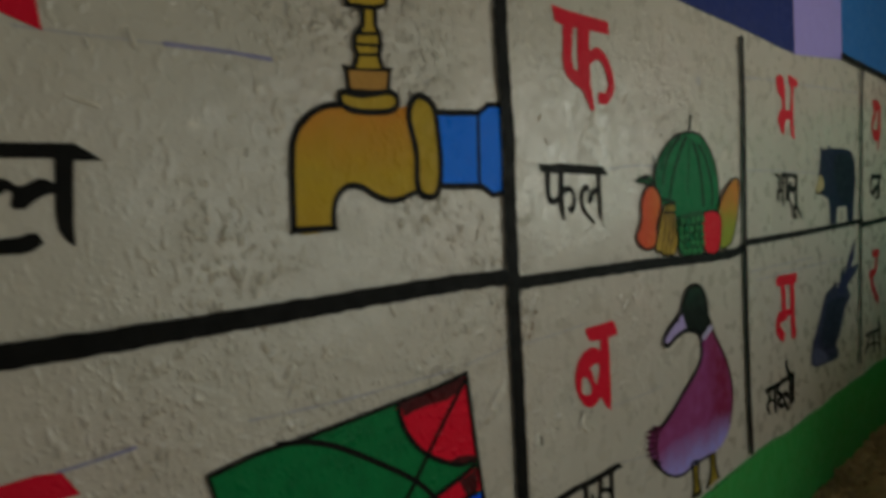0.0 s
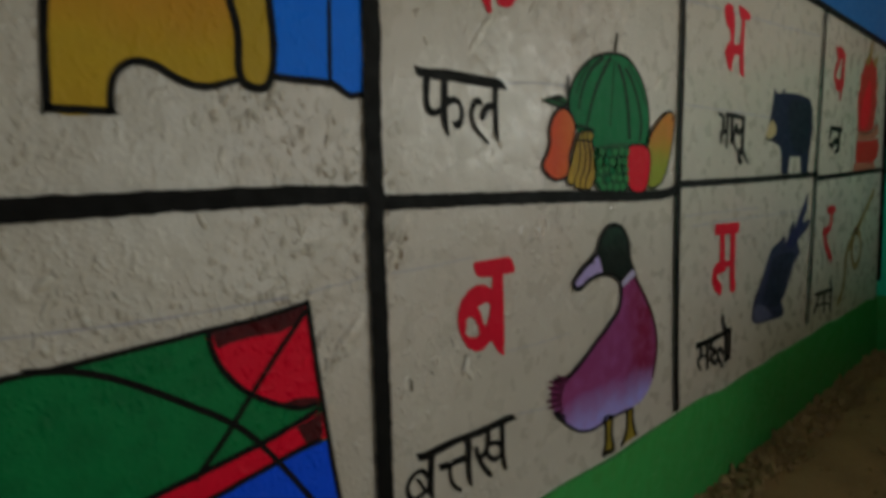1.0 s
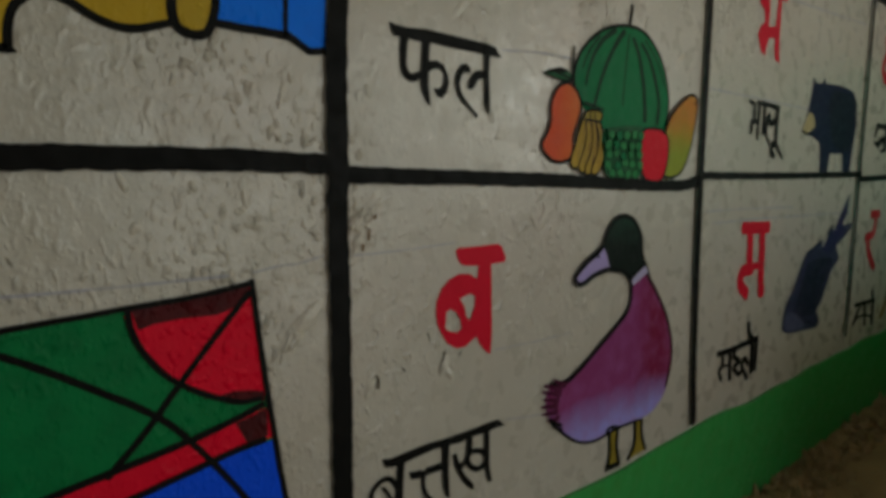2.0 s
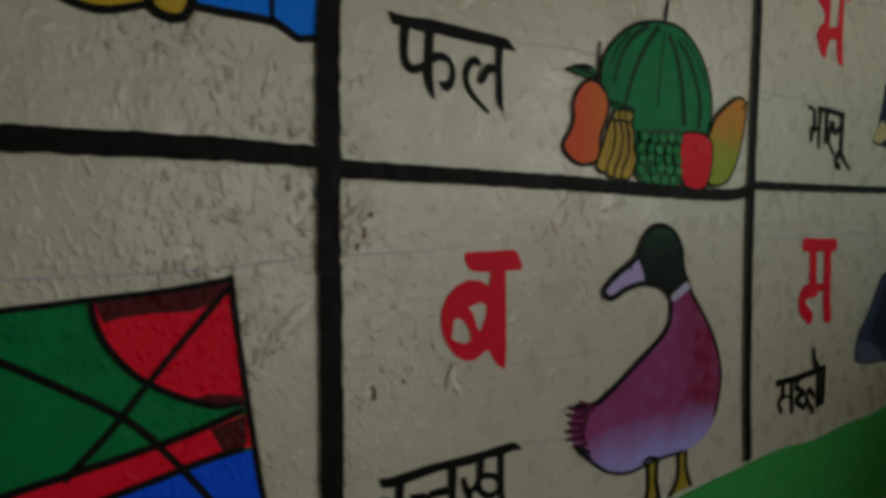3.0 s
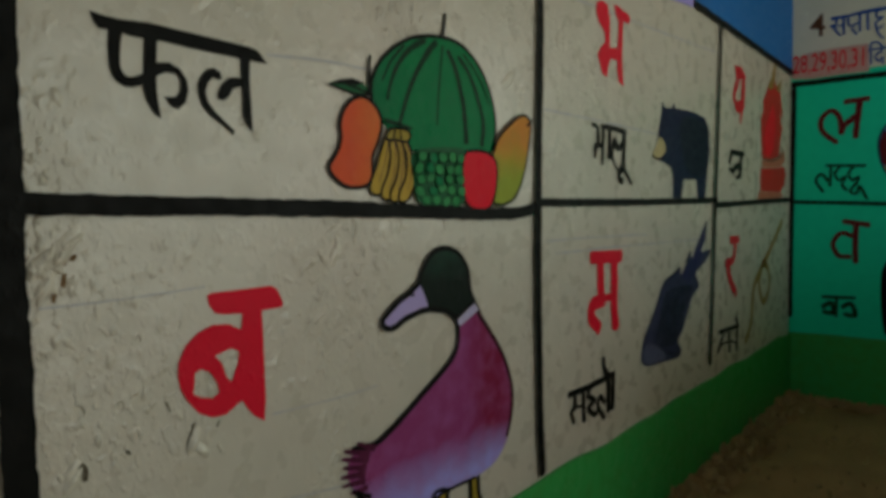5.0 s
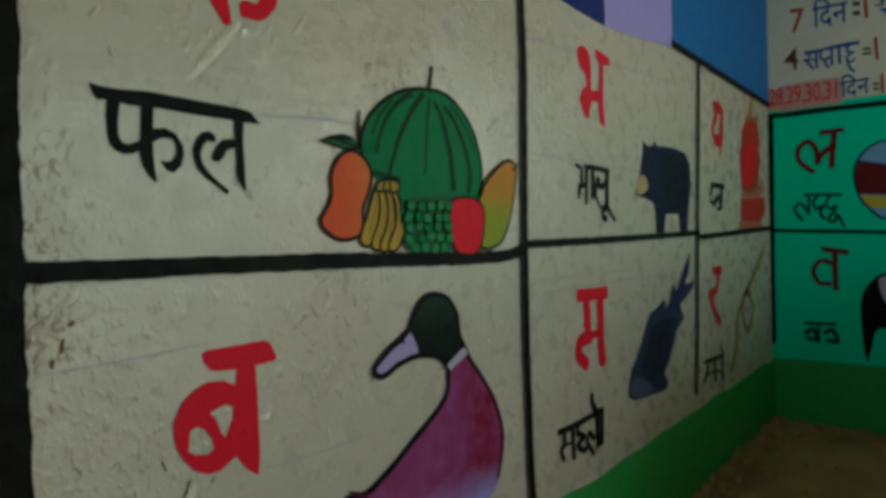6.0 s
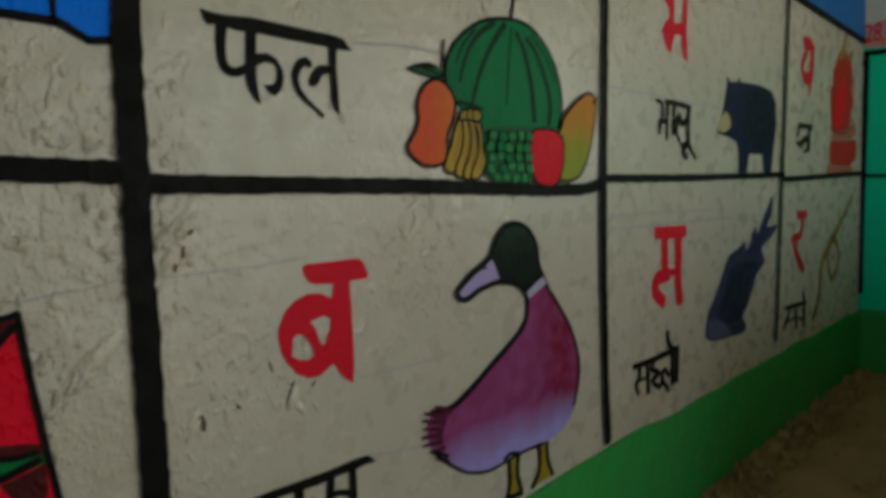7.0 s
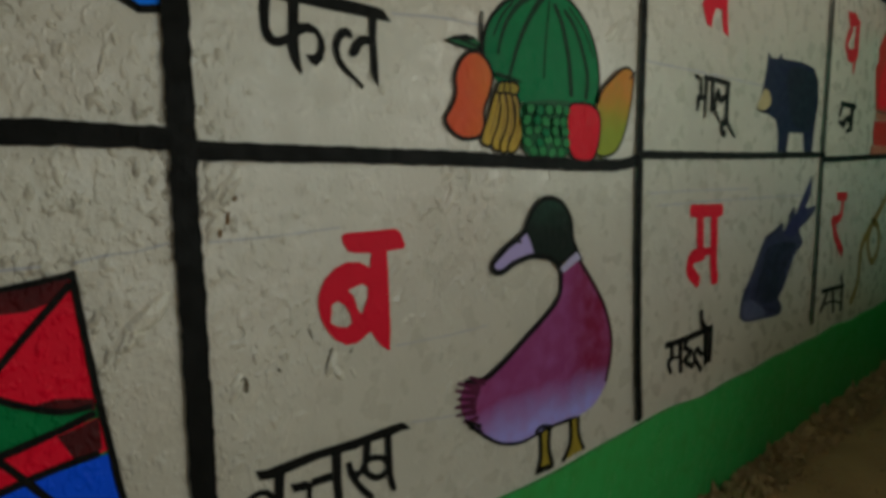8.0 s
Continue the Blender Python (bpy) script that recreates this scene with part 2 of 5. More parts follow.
slab("wall_north", [((XW - THICK, 0, -0.1), (XE + THICK, THICK, TOP))], "cream", "cream limewashed rough plaster wall covered in paintings")
# unseen opening in the end wall, assumed for the added east light
EY0, EY1, EZ0, EZ1 = -1.46, -0.92, 0.34, 0.98
slab("wall_east", [((XE, YS, -0.1), (XE + THICK, EY0, TOP)), ((XE, EY1, -0.1), (XE + THICK, 0, TOP)),
                   ((XE, EY0, -0.1), (XE + THICK, EY1, EZ0)), ((XE, EY0, EZ1), (XE + THICK, EY1, TOP))],
     "limewash", "plaster end wall painted emerald and cream")
# unseen opening, cut only for the west fill lamp
VY0, VY1, VZ0, VZ1 = -1.30, -0.30, 0.25, 1.65
slab("wall_west", [((XW - THICK, YS, -0.1), (XW, VY0, TOP)), ((XW - THICK, VY1, -0.1), (XW, 0, TOP)),
                   ((XW - THICK, VY0, -0.1), (XW, VY1, VZ0)), ((XW - THICK, VY0, VZ1), (XW, VY1, TOP))],
     "limewash", "plain limewashed plaster wall with a window opening")
# unseen opening, cut only to hold the added south light
WX0, WX1, WZ0, WZ1 = -0.32, 0.88, 0.0, 0.90
slab("wall_south", [((XW - THICK, YS - THICK, -0.1), (WX0, YS, TOP)), ((WX1, YS - THICK, -0.1), (XE + THICK, YS, TOP)),
                    ((WX0, YS - THICK, -0.1), (WX1, YS, WZ0)), ((WX0, YS - THICK, WZ1), (WX1, YS, TOP))],
     "limewash", "plain limewashed plaster wall with a low doorway")
# unseen low wall, added to shade the corner's foot and tint it brown
slab("wall_shade_blocker", [((0.10, -0.70, -0.1), (XE, -0.60, 0.43))], "earth", "low brown mud parapet wall")
slab("ceiling", [((XW - THICK, YS - THICK, TOP), (XE + THICK, THICK, TOP + 0.15))], "limewash", "plain limewashed ceiling")


def uneven_floor():
    bm = bmesh.new()
    nx, ny = 150, 92
    rows = []
    for j in range(ny + 1):
        y = YS * (j / ny) ** 1.6
        row = []
        for i in range(nx + 1):
            x = XW + (XE - XW) * (1 - (1 - i / nx) ** 1.4)
            h = 0.006 * noise.noise(Vector((x * 9, y * 9, 0))) + 0.004 * noise.noise(Vector((x * 40, y * 40, 3)))
            h += 0.010 * max(0, 1 + y / 0.05) * (0.6 + noise.noise(Vector((x * 22, 0, 7))))
            row.append(bm.verts.new((x, y, h)))
        rows.append(row)
    for j in range(ny):
        for i in range(nx):
            f = bm.faces.new((rows[j + 1][i], rows[j + 1][i + 1], rows[j][i + 1], rows[j][i]))
            f.smooth = True
    return tagged(mesh_object("floor", bm, ["earth"]), "bare brown earthen floor, gritty along the wall", "floor", kind="structure")


uneven_floor()


def coat(name, mat, outline, put, lift, label):
    """A coat of wall paint with its own edge: outline in metres on the wall, lift its thickness."""
    bm = bmesh.new()
    front = [bm.verts.new(put(u, z, lift)) for u, z in outline]
    back = [bm.verts.new(put(u, z, -0.001)) for u, z in outline]
    bm.faces.new(front)
    for i in range(len(front)):
        k = (i + 1) % len(front)
        bm.faces.new((front[k], front[i], back[i], back[k]))
    bmesh.ops.recalc_face_normals(bm, faces=bm.faces[:])
    return tagged(mesh_object(name, bm, [mat]), label, "paint", kind="structure")


def north(u, z, lift):
    return Vector((u, -lift, z))


def east(u, z, lift):
    return Vector((XE - lift, -u, z))


def wavy(u0, u1, z0, z1, amount, seed, step=0.012):
    n = max(2, int(abs(u1 - u0) / step))
    return [(u0 + (u1 - u0) * i / n, z0 + (z1 - z0) * i / n + amount * noise.noise(Vector((i * step * 9, seed, 0)))) for i in range(n + 1)]


coat("dado", "dado_green", [(XW, 0.0)] + wavy(XW, XE, 0.150, 0.147, 0.007, 1.5) + [(XE, 0.0)], north, 0.004, "grass green painted dado along the wall foot")
# painted panels above the alphabet rows
coat("trim_navy", "panel_navy", wavy(-0.9, 0.208, 0.785, 0.733, 0.002, 4.2) + [(0.208, 1.2), (-0.9, 1.2)], north, 0.002, "navy blue painted panel high on the wall")
coat("trim_lilac", "panel_lilac", wavy(0.210, 0.452, 0.733, 0.751, 0.003, 6.2) + [(0.452, 1.2), (0.210, 1.2)], north, 0.002, "pale lilac painted panel high on the wall")
coat("trim_blue", "panel_blue", wavy(0.454, XE, 0.757, 0.731, 0.002, 8.2) + [(XE, 1.2), (0.454, 1.2)], north, 0.002, "bright blue painted panel high on the wall")
coat("dado_end", "dado_green", [(0.0, 0.0), (0.9, 0.0)] + wavy(0.9, 0.0, 0.150, 0.150, 0.004, 2.5), east, 0.0035, "grass green painted dado along the end wall foot")
coat("trim_emerald", "emerald", [(0.0, 0.0), (0.9, 0.0), (0.9, 0.725), (0.0, 0.725)], east, 0.002, "emerald green painted panel on the end wall")
coat("trim_notice", "notice", [(0.0, 0.727), (0.9, 0.727), (0.9, 1.2), (0.0, 1.2)], east, 0.002, "cream painted notice panel on the end wall")

WALL = bpy.data.objects["wall_north"]


def lump(a, b, width, height):
    """A trowelled fleck of plaster from a to b, in centimetres; its width and height in millimetres."""
    width, height = width * 1.3, height * 1.5
    a, b = Vector(a) / 100, Vector(b) / 100
    along = b - a
    mid, half = (a + b) / 2, along.length / 2 + width / 2000
    along.normalize()
    across = Vector((-along.y, along.x))
    bm = bmesh.new()
    rings, n = [], 14
    for r in (0.0, 0.3, 0.55, 0.8, 1.0):
        ring = []
        for k in range(n):
            h = 2 * math.pi * k / n
            wob = 1 + 0.35 * noise.noise(Vector((mid.x * 50 + math.cos(h) * 1.3, mid.y * 50 + math.sin(h) * 1.3, 2)))
            q = mid + along * (half * r * math.cos(h) * wob) + across * (width / 2000 * r * math.sin(h) * wob)
            rise = height / 1000 * (1 - r * r) ** 1.3 * (0.8 + 0.5 * noise.noise(Vector((q.x * 260, q.y * 260, 4))))
            ring.append(bm.verts.new((q.x, -rise + (0.0006 if r == 1.0 else 0), q.y)))
        rings.append(ring)
    for i, j in zip(rings, rings[1:]):
        for k in range(n):
            m = (k + 1) % n
            bm.faces.new((i[k], j[k], j[m], i[m])).smooth = True
    bmesh.ops.remove_doubles(bm, verts=bm.verts[:], dist=1e-6)
    bmesh.ops.recalc_face_normals(bm, faces=bm.faces[:])
    # paler than the wall around it: the lit relief is in the colour
    return mesh_object("plaster_fleck", bm, ["lit_lump"], WALL)


def grit():
    """Straw-coloured grit and crumbs of earth swept against the wall foot."""
    rng = random.Random(5)
    bm = bmesh.new()
    for k in range(2600):
        x = rng.uniform(-0.1, XE - 0.01)
        heap = 0.5 + 0.5 * noise.noise(Vector((x * 7, 3, 0)))
        y = -0.004 - (0.03 + 0.05 * heap) * rng.random() ** 1.6
        if rng.random() < 0.12:
            y = -rng.uniform(0.01, 0.33)
        s = rng.uniform(0.0015, 0.0045) if k % 9 else rng.uniform(0.005, 0.011)
        lie = 0.003 + s * 0.4 + 0.012 * heap * max(0, 1 + y / 0.05)
        m = Matrix.LocRotScale((x, y, lie), Euler((rng.random() * 3, rng.random() * 3, rng.random() * 3)), (s * rng.uniform(0.8, 2.0), s, s * 0.7))
        v = [bm.verts.new(m @ (Vector(c) * rng.uniform(0.75, 1.2))) for c in ((1, 0, 0), (-1, 0, 0), (0, 1, 0), (0, -1, 0), (0, 0, 1), (0, 0, -1))]
        for f in ((0, 2, 4), (2, 1, 4), (1, 3, 4), (3, 0, 4), (2, 0, 5), (1, 2, 5), (3, 1, 5), (0, 3, 5)):
            bm.faces.new([v[i] for i in f])
    # more along the end wall
    for k in range(500):
        x, y, s = XE - 0.004 - 0.05 * rng.random() ** 1.6, -rng.uniform(0.0, 0.36), rng.uniform(0.0015, 0.006)
        m = Matrix.LocRotScale((x, y, 0.003 + s * 0.4), Euler((rng.random() * 3, rng.random() * 3, rng.random() * 3)), (s * 1.4, s, s * 0.7))
        v = [bm.verts.new(m @ Vector(c)) for c in ((1, 0, 0), (-1, 0, 0), (0, 1, 0), (0, -1, 0), (0, 0, 1), (0, 0, -1))]
        for f in ((0, 2, 4), (2, 1, 4), (1, 3, 4), (3, 0, 4), (2, 0, 5), (1, 2, 5), (3, 1, 5), (0, 3, 5)):
            bm.faces.new([v[i] for i in f])
    return tagged(mesh_object("floor_grit", bm, ["straw"]), "straw-coloured grit swept along the wall foot", "grit", kind="stuff")


# ---- paintings ----
PICTURES = []
BASE = {"grid lines": 0.0026, "guide lines": 0.0003}
STEP = 0.00007


def picture(name, label, category, group, put):
    p = {"name": name, "label": label, "category": category, "group": group, "put": put, "parts": {}, "lift": BASE.get(group, 0.0006) + (0.0022 if put is east else 0.0)}
    if group == "grid lines":
        p["lift"] += 0.0002 * sum(q["group"] == group for q in PICTURES)
    PICTURES.append(p)
    return p


def curve_through(pts, closed, step=0.35):
    """Catmull-Rom through hand-set points, in centimetres."""
    out, n = [], len(pts)
    for i in range(n if closed else n - 1):
        if closed:
            a, b, c, d = (pts[(i + k) % n] for k in (-1, 0, 1, 2))
        else:
            a, b, c, d = pts[max(i - 1, 0)], pts[i], pts[i + 1], pts[min(i + 2, n - 1)]
        a, b, c, d = (Vector(q) for q in (a, b, c, d))
        length = (c - b).length
        if length < 1e-4:
            continue
        m = max(2, int(length / step))
        for k in range(m):
            s = k / m
            out.append(0.5 * (2 * b + (c - a) * s + (2 * a - 5 * b + 4 * c - d) * s * s + (3 * b - a - 3 * c + d) * s ** 3))
    if not closed:
        out.append(Vector(pts[-1]))
    return out


def lay(p, part, mat, polys, ring):
    """Adds one coat of paint to a part: faces as lists of 2D points, ring the edge that is closed down to the wall."""
    p["parts"].setdefault(part, []).append((mat, p["lift"], polys, ring))
    p["lift"] += STEP


def blob(p, part, mat, pts):
    c = curve_through(pts, True)
    lay(p, part, mat, [c], c)


def shape(p, part, mat, pts):
    c = [Vector(q) for q in pts]
    lay(p, part, mat, [c], c)


def stroke(p, part, mat, width, pts):
    """A brush stroke: width in millimetres (a pair where it tapers), uneven as a loaded brush leaves it, with rounded ends."""
    closed = (Vector(pts[0]) - Vector(pts[-1])).length < 0.05 and len(pts) > 4
    c = curve_through(pts[:-1] if closed else pts, closed, 0.3)
    first, last = width if isinstance(width, tuple) else (width, width)
    left, right = [], []
    n = len(c)
    for i, q in enumerate(c):
        half = (first + (last - first) * i / max(1, n - 1)) / 20.0
        a, b = (c[(i - 1) % n], c[(i + 1) % n]) if closed else (c[max(i - 1, 0)], c[min(i + 1, n - 1)])
        t = (b - a)
        t = t.normalized() if t.length > 1e-6 else Vector((1, 0))
        nrm = Vector((-t.y, t.x))
        wl = half * (1 + 0.16 * noise.noise(Vector((q.x * 0.9, q.y * 0.9, 1.7))) + 0.10 * noise.noise(Vector((q.x * 4, q.y * 4, 5))))
        wr = half * (1 + 0.16 * noise.noise(Vector((q.x * 0.9, q.y * 0.9, 9.1))) + 0.10 * noise.noise(Vector((q.x * 4, q.y * 4, 2))))
        left.append(q + nrm * wl)
        right.append(q - nrm * wr)
    polys = []
    for i in range(n if closed else n - 1):
        k = (i + 1) % n
        polys.append([left[i], right[i], right[k], left[k]])
    if closed:
        lay(p, part, mat, polys, None)
        return
    for end, other, s in ((0, min(1, n - 1), 1), (n - 1, max(0, n - 2), -1)):
        t = (c[end] - c[other]).normalized()
        a, b = (left[end], right[end]) if s == 1 else (right[end], left[end])
        mid, arm = (a + b) / 2, (a - b) / 2
        cap = [mid + arm * math.cos(h) + t * arm.length * 0.55 * math.sin(h) for h in (0, 0.63, 1.26, 1.88, 2.51, math.pi)]
        polys.append(cap)
    lay(p, part, mat, polys, None)


def write(p, part, mat, text, start, end, height):
    """Letters from the built-in font, fitted between two points of the baseline, in centimetres."""
    cu = bpy.data.curves.new("writing", "FONT")
    cu.body, cu.offset = text, 0.006
    ob = bpy.data.objects.new("writing", cu)
    scene.collection.objects.link(ob)
    me = bpy.data.meshes.new_from_object(ob.evaluated_get(bpy.context.evaluated_depsgraph_get()))
    bpy.data.objects.remove(ob)
    xy = [v.co.copy() for v in me.vertices]
    if not xy:
        return
    x0, x1 = min(v.x for v in xy), max(v.x for v in xy)
    y0, y1 = min(v.y for v in xy), max(v.y for v in xy)
    a, b = Vector(start), Vector(end)
    pts = [a + (b - a) * ((v.x - x0) / (x1 - x0)) + Vector((0, height * (v.y - y0) / (y1 - y0))) for v in xy]
    lay(p, part, mat, [[pts[i] for i in f.vertices] for f in me.polygons], None)


def build(p):
    root = None
    if len(p["parts"]) > 1:
        root = new(p["name"])
        tagged(root, p["label"], p["category"], p["group"])
        first = next(iter(p["parts"].values()))[0][2][0]
        root.location = p["put"](min(q[0] for q in first) / 100, min(q[1] for q in first) / 100, 0)
    for part, coats in p["parts"].items():
        bm, mats = bmesh.new(), []
        for mat, lift, polys, ring in coats:
            if mat not in mats:
                mats.append(mat)
            for poly in polys:
                try:
                    f = bm.faces.new([bm.verts.new(p["put"](q[0] / 100, q[1] / 100, lift)) for q in poly])
                except ValueError:
                    continue
                f.material_index = mats.index(mat)
                f.normal_update()
                if f.normal.dot(p["put"](0, 0, 1) - p["put"](0, 0, 0)) < 0:
                    f.normal_flip()
        ob = mesh_object(p["name"] if not root else part.split("#")[0], bm, mats, root)
        if root:
            ob.matrix_parent_inverse = Matrix.Translation(root.location).inverted()
        else:
            tagged(ob, p["label"], p["category"], p["group"])



p = picture("painted_tap", "gold painted water tap with blue pipe on cream plaster", "wall painting", "alphabet pictures", north)
shape(p, "pipe", "blue", [(-56.63, 59.61), (-51.79, 59.89), (-52.13, 53.89), (-56.84, 53.97)])
stroke(p, "pipe", "black", 5.0, [(-56.87, 59.59), (-52.00, 59.87), (-51.93, 59.88), (-52.10, 56.89), (-52.20, 53.94), (-52.27, 53.89), (-56.84, 53.97)])
shape(p, "flange", "blue", [(-51.87, 59.79), (-50.78, 60.60), (-49.22, 60.70), (-49.52, 53.27), (-50.68, 53.11), (-52.13, 53.93)])
stroke(p, "flange", "black", 4.4, [(-51.93, 59.83), (-51.86, 59.88), (-50.78, 60.60), (-50.71, 60.60), (-49.22, 60.70)])
stroke(p, "flange", "black", 4.6, [(-52.20, 53.94), (-52.13, 53.89), (-50.74, 53.16), (-50.68, 53.11), (-49.52, 53.27)])
blob(p, "body", "goldbody", [(-69.75, 51.40), (-69.60, 55.29), (-69.37, 57.08), (-68.56, 58.37), (-66.98, 59.38), (-65.14, 59.69), (-61.21, 59.54), (-59.30, 59.87), (-58.91, 57.80), (-58.75, 54.86), (-59.25, 53.60), (-61.20, 53.03), (-62.74, 53.28), (-64.17, 54.03), (-65.36, 54.13), (-66.19, 53.57), (-66.63, 52.71), (-66.73, 51.39)])
stroke(p, "body", "black", 4.4, [(-59.25, 53.60), (-61.20, 53.03), (-62.74, 53.28), (-64.17, 54.03), (-65.36, 54.13), (-66.19, 53.57), (-66.63, 52.71), (-66.73, 51.39), (-66.74, 51.35), (-69.75, 51.40), (-69.79, 51.44), (-69.60, 55.29), (-69.37, 57.08), (-68.56, 58.37), (-66.98, 59.38), (-65.14, 59.69)])
blob(p, "collar", "gold", [(-58.28, 60.77), (-57.01, 60.01), (-56.62, 57.45), (-56.65, 54.84), (-57.25, 53.33), (-58.43, 53.24), (-59.05, 54.01), (-59.01, 56.54), (-59.54, 59.02), (-59.10, 60.30)])
stroke(p, "collar", "black", 5.5, [(-58.28, 60.77), (-57.01, 60.01), (-56.62, 57.45), (-56.65, 54.84), (-57.25, 53.33), (-58.43, 53.24), (-59.05, 54.01), (-59.01, 56.54), (-59.54, 59.02), (-59.10, 60.30), (-58.28, 60.77)])
shape(p, "nut", "nutgold", [(-64.86, 62.10), (-61.08, 62.41), (-61.43, 60.74), (-64.79, 60.59)])
stroke(p, "nut", "black", 3.4, [(-64.90, 62.10), (-64.85, 62.14), (-61.08, 62.41), (-61.09, 62.37), (-61.42, 60.78), (-61.48, 60.73), (-64.74, 60.59), (-64.79, 60.63), (-64.86, 62.07)])
blob(p, "ring", "gold", [(-65.31, 60.51), (-63.66, 60.41), (-61.11, 60.80), (-60.53, 60.16), (-61.22, 59.46), (-63.75, 59.23), (-65.25, 59.49), (-65.62, 60.03)])
stroke(p, "ring", "black", 4.6, [(-65.31, 60.51), (-63.66, 60.41), (-61.11, 60.80), (-60.53, 60.16), (-61.22, 59.46), (-63.75, 59.23), (-65.25, 59.49), (-65.62, 60.03), (-65.31, 60.51)])
shape(p, "stem", "gold", [(-63.17, 66.46), (-62.07, 66.64), (-62.19, 65.13), (-61.90, 65.02), (-61.84, 63.29), (-61.75, 62.42), (-64.29, 62.16), (-64.11, 63.22), (-64.09, 64.56), (-63.39, 64.96)])
stroke(p, "stem", "black", 3.7, [(-63.17, 66.46), (-63.33, 65.13), (-63.89, 64.66), (-64.12, 63.64), (-63.92, 63.12), (-64.23, 62.25)])
stroke(p, "stem", "black", 4.1, [(-62.12, 66.63), (-62.18, 65.29), (-61.91, 64.94), (-61.84, 63.88), (-62.04, 63.34), (-61.75, 62.46)])
stroke(p, "stem", "black", 2.7, [(-63.90, 64.55), (-62.02, 64.81)])
stroke(p, "stem", "black", 2.3, [(-63.87, 63.82), (-61.98, 63.98)])
stroke(p, "stem", "black", 2.3, [(-63.92, 63.12), (-62.04, 63.34)])
shape(p, "handle", "gold", [(-64.53, 67.29), (-61.06, 67.92), (-61.13, 67.04), (-62.17, 66.63), (-64.51, 66.39)])
stroke(p, "handle", "black", 3.4, [(-64.53, 67.29), (-64.55, 66.46), (-64.51, 66.39), (-62.18, 66.59), (-61.19, 66.95), (-61.13, 67.04), (-61.06, 67.92)])

p = picture("painted_word", "black brushed word meaning tap on cream plaster", "painted word", "alphabet words", north)
shape(p, "headline", "black", [(-86.70, 56.53), (-85.17, 56.58), (-83.77, 56.59), (-82.03, 56.61), (-81.53, 56.30), (-80.72, 55.76), (-82.10, 55.72), (-82.96, 55.83), (-86.76, 55.81)])
shape(p, "letter", "black", [(-82.95, 55.85), (-82.10, 55.75), (-82.23, 54.15), (-82.37, 52.44), (-82.36, 51.40), (-82.70, 51.66), (-83.05, 52.25), (-83.14, 53.05), (-83.05, 54.45)])
shape(p, "letter", "black", [(-83.01, 54.59), (-83.39, 54.79), (-83.72, 54.85), (-84.12, 54.66), (-84.42, 54.50), (-84.70, 54.51), (-84.98, 54.76), (-85.31, 54.89), (-86.01, 54.51), (-86.13, 54.11), (-85.38, 54.09), (-85.04, 54.33), (-84.87, 54.11), (-85.01, 53.62), (-84.87, 53.38), (-84.40, 53.38), (-84.01, 53.73), (-83.50, 54.01), (-83.05, 54.11)])
shape(p, "letter", "black", [(-86.84, 52.31), (-86.22, 52.03), (-85.55, 52.01), (-84.86, 52.04), (-84.33, 52.20), (-84.00, 52.17), (-83.74, 51.68), (-84.21, 51.33), (-84.70, 51.21), (-85.62, 51.24), (-86.49, 51.42)])

p = picture("painted_letter", "red brushed initial letter on cream plaster", "painted letter", "alphabet letters", north)
shape(p, "letter", "red", [(-86.52, 63.72), (-83.19, 64.19), (-82.98, 62.08), (-84.83, 62.78), (-86.58, 62.95)])

p = picture("painted_letter", "red brushed initial letter on cream plaster", "painted letter", "alphabet letters", north)
shape(p, "letter", "red", [(-88.45, 40.66), (-86.52, 40.32), (-85.12, 40.36), (-83.95, 40.15), (-83.19, 38.78), (-84.27, 38.80), (-86.60, 39.46), (-88.53, 39.63)])

p = picture("painted_letter", "red brushed initial letter pha on cream plaster", "painted letter", "alphabet letters", north)
shape(p, "letter", "red", [(-41.36, 70.36), (-39.20, 70.21), (-35.48, 70.21), (-31.97, 70.20), (-31.86, 68.91), (-34.61, 68.87), (-39.31, 68.67), (-40.96, 68.89)])
stroke(p, "letter", "red", (16.8, 13.4), [(-38.84, 69.00), (-39.26, 65.90), (-38.75, 64.37), (-36.66, 63.60)])
stroke(p, "letter", "red", 21.0, [(-36.43, 69.04), (-36.56, 66.21), (-36.68, 63.38)])
stroke(p, "letter", "red", (20.2, 6.7), [(-36.46, 63.72), (-36.06, 62.72), (-35.40, 61.17)])
stroke(p, "letter", "red", 11.6, [(-35.80, 66.08), (-33.98, 66.73), (-32.53, 65.66), (-31.83, 63.91), (-32.77, 62.46), (-34.11, 62.37)])

p = picture("painted_kite", "green red and blue painted kite with black outlines", "wall painting", "alphabet pictures", north)
shape(p, "field", "kitegreen", [(-76.61, 37.51), (-73.16, 37.93), (-70.27, 37.89), (-62.50, 38.33), (-55.00, 38.97), (-54.78, 35.74), (-54.43, 32.61), (-54.11, 30.03), (-53.71, 26.71), (-53.05, 22.89), (-72.98, 27.78), (-75.10, 30.84)])
blob(p, "corner", "kitered", [(-62.22, 38.27), (-58.68, 38.56), (-55.32, 38.83), (-55.07, 37.59), (-54.72, 34.51), (-54.42, 31.92), (-56.14, 31.76), (-58.25, 32.74), (-60.19, 34.10), (-61.59, 35.92), (-62.14, 37.40)])
shape(p, "corner", "maroon", [(-62.06, 38.42), (-59.36, 38.45), (-55.27, 38.96), (-55.34, 38.36), (-56.20, 37.60), (-57.35, 37.30), (-59.42, 37.39), (-60.90, 37.30), (-61.71, 37.09), (-61.89, 37.67)])
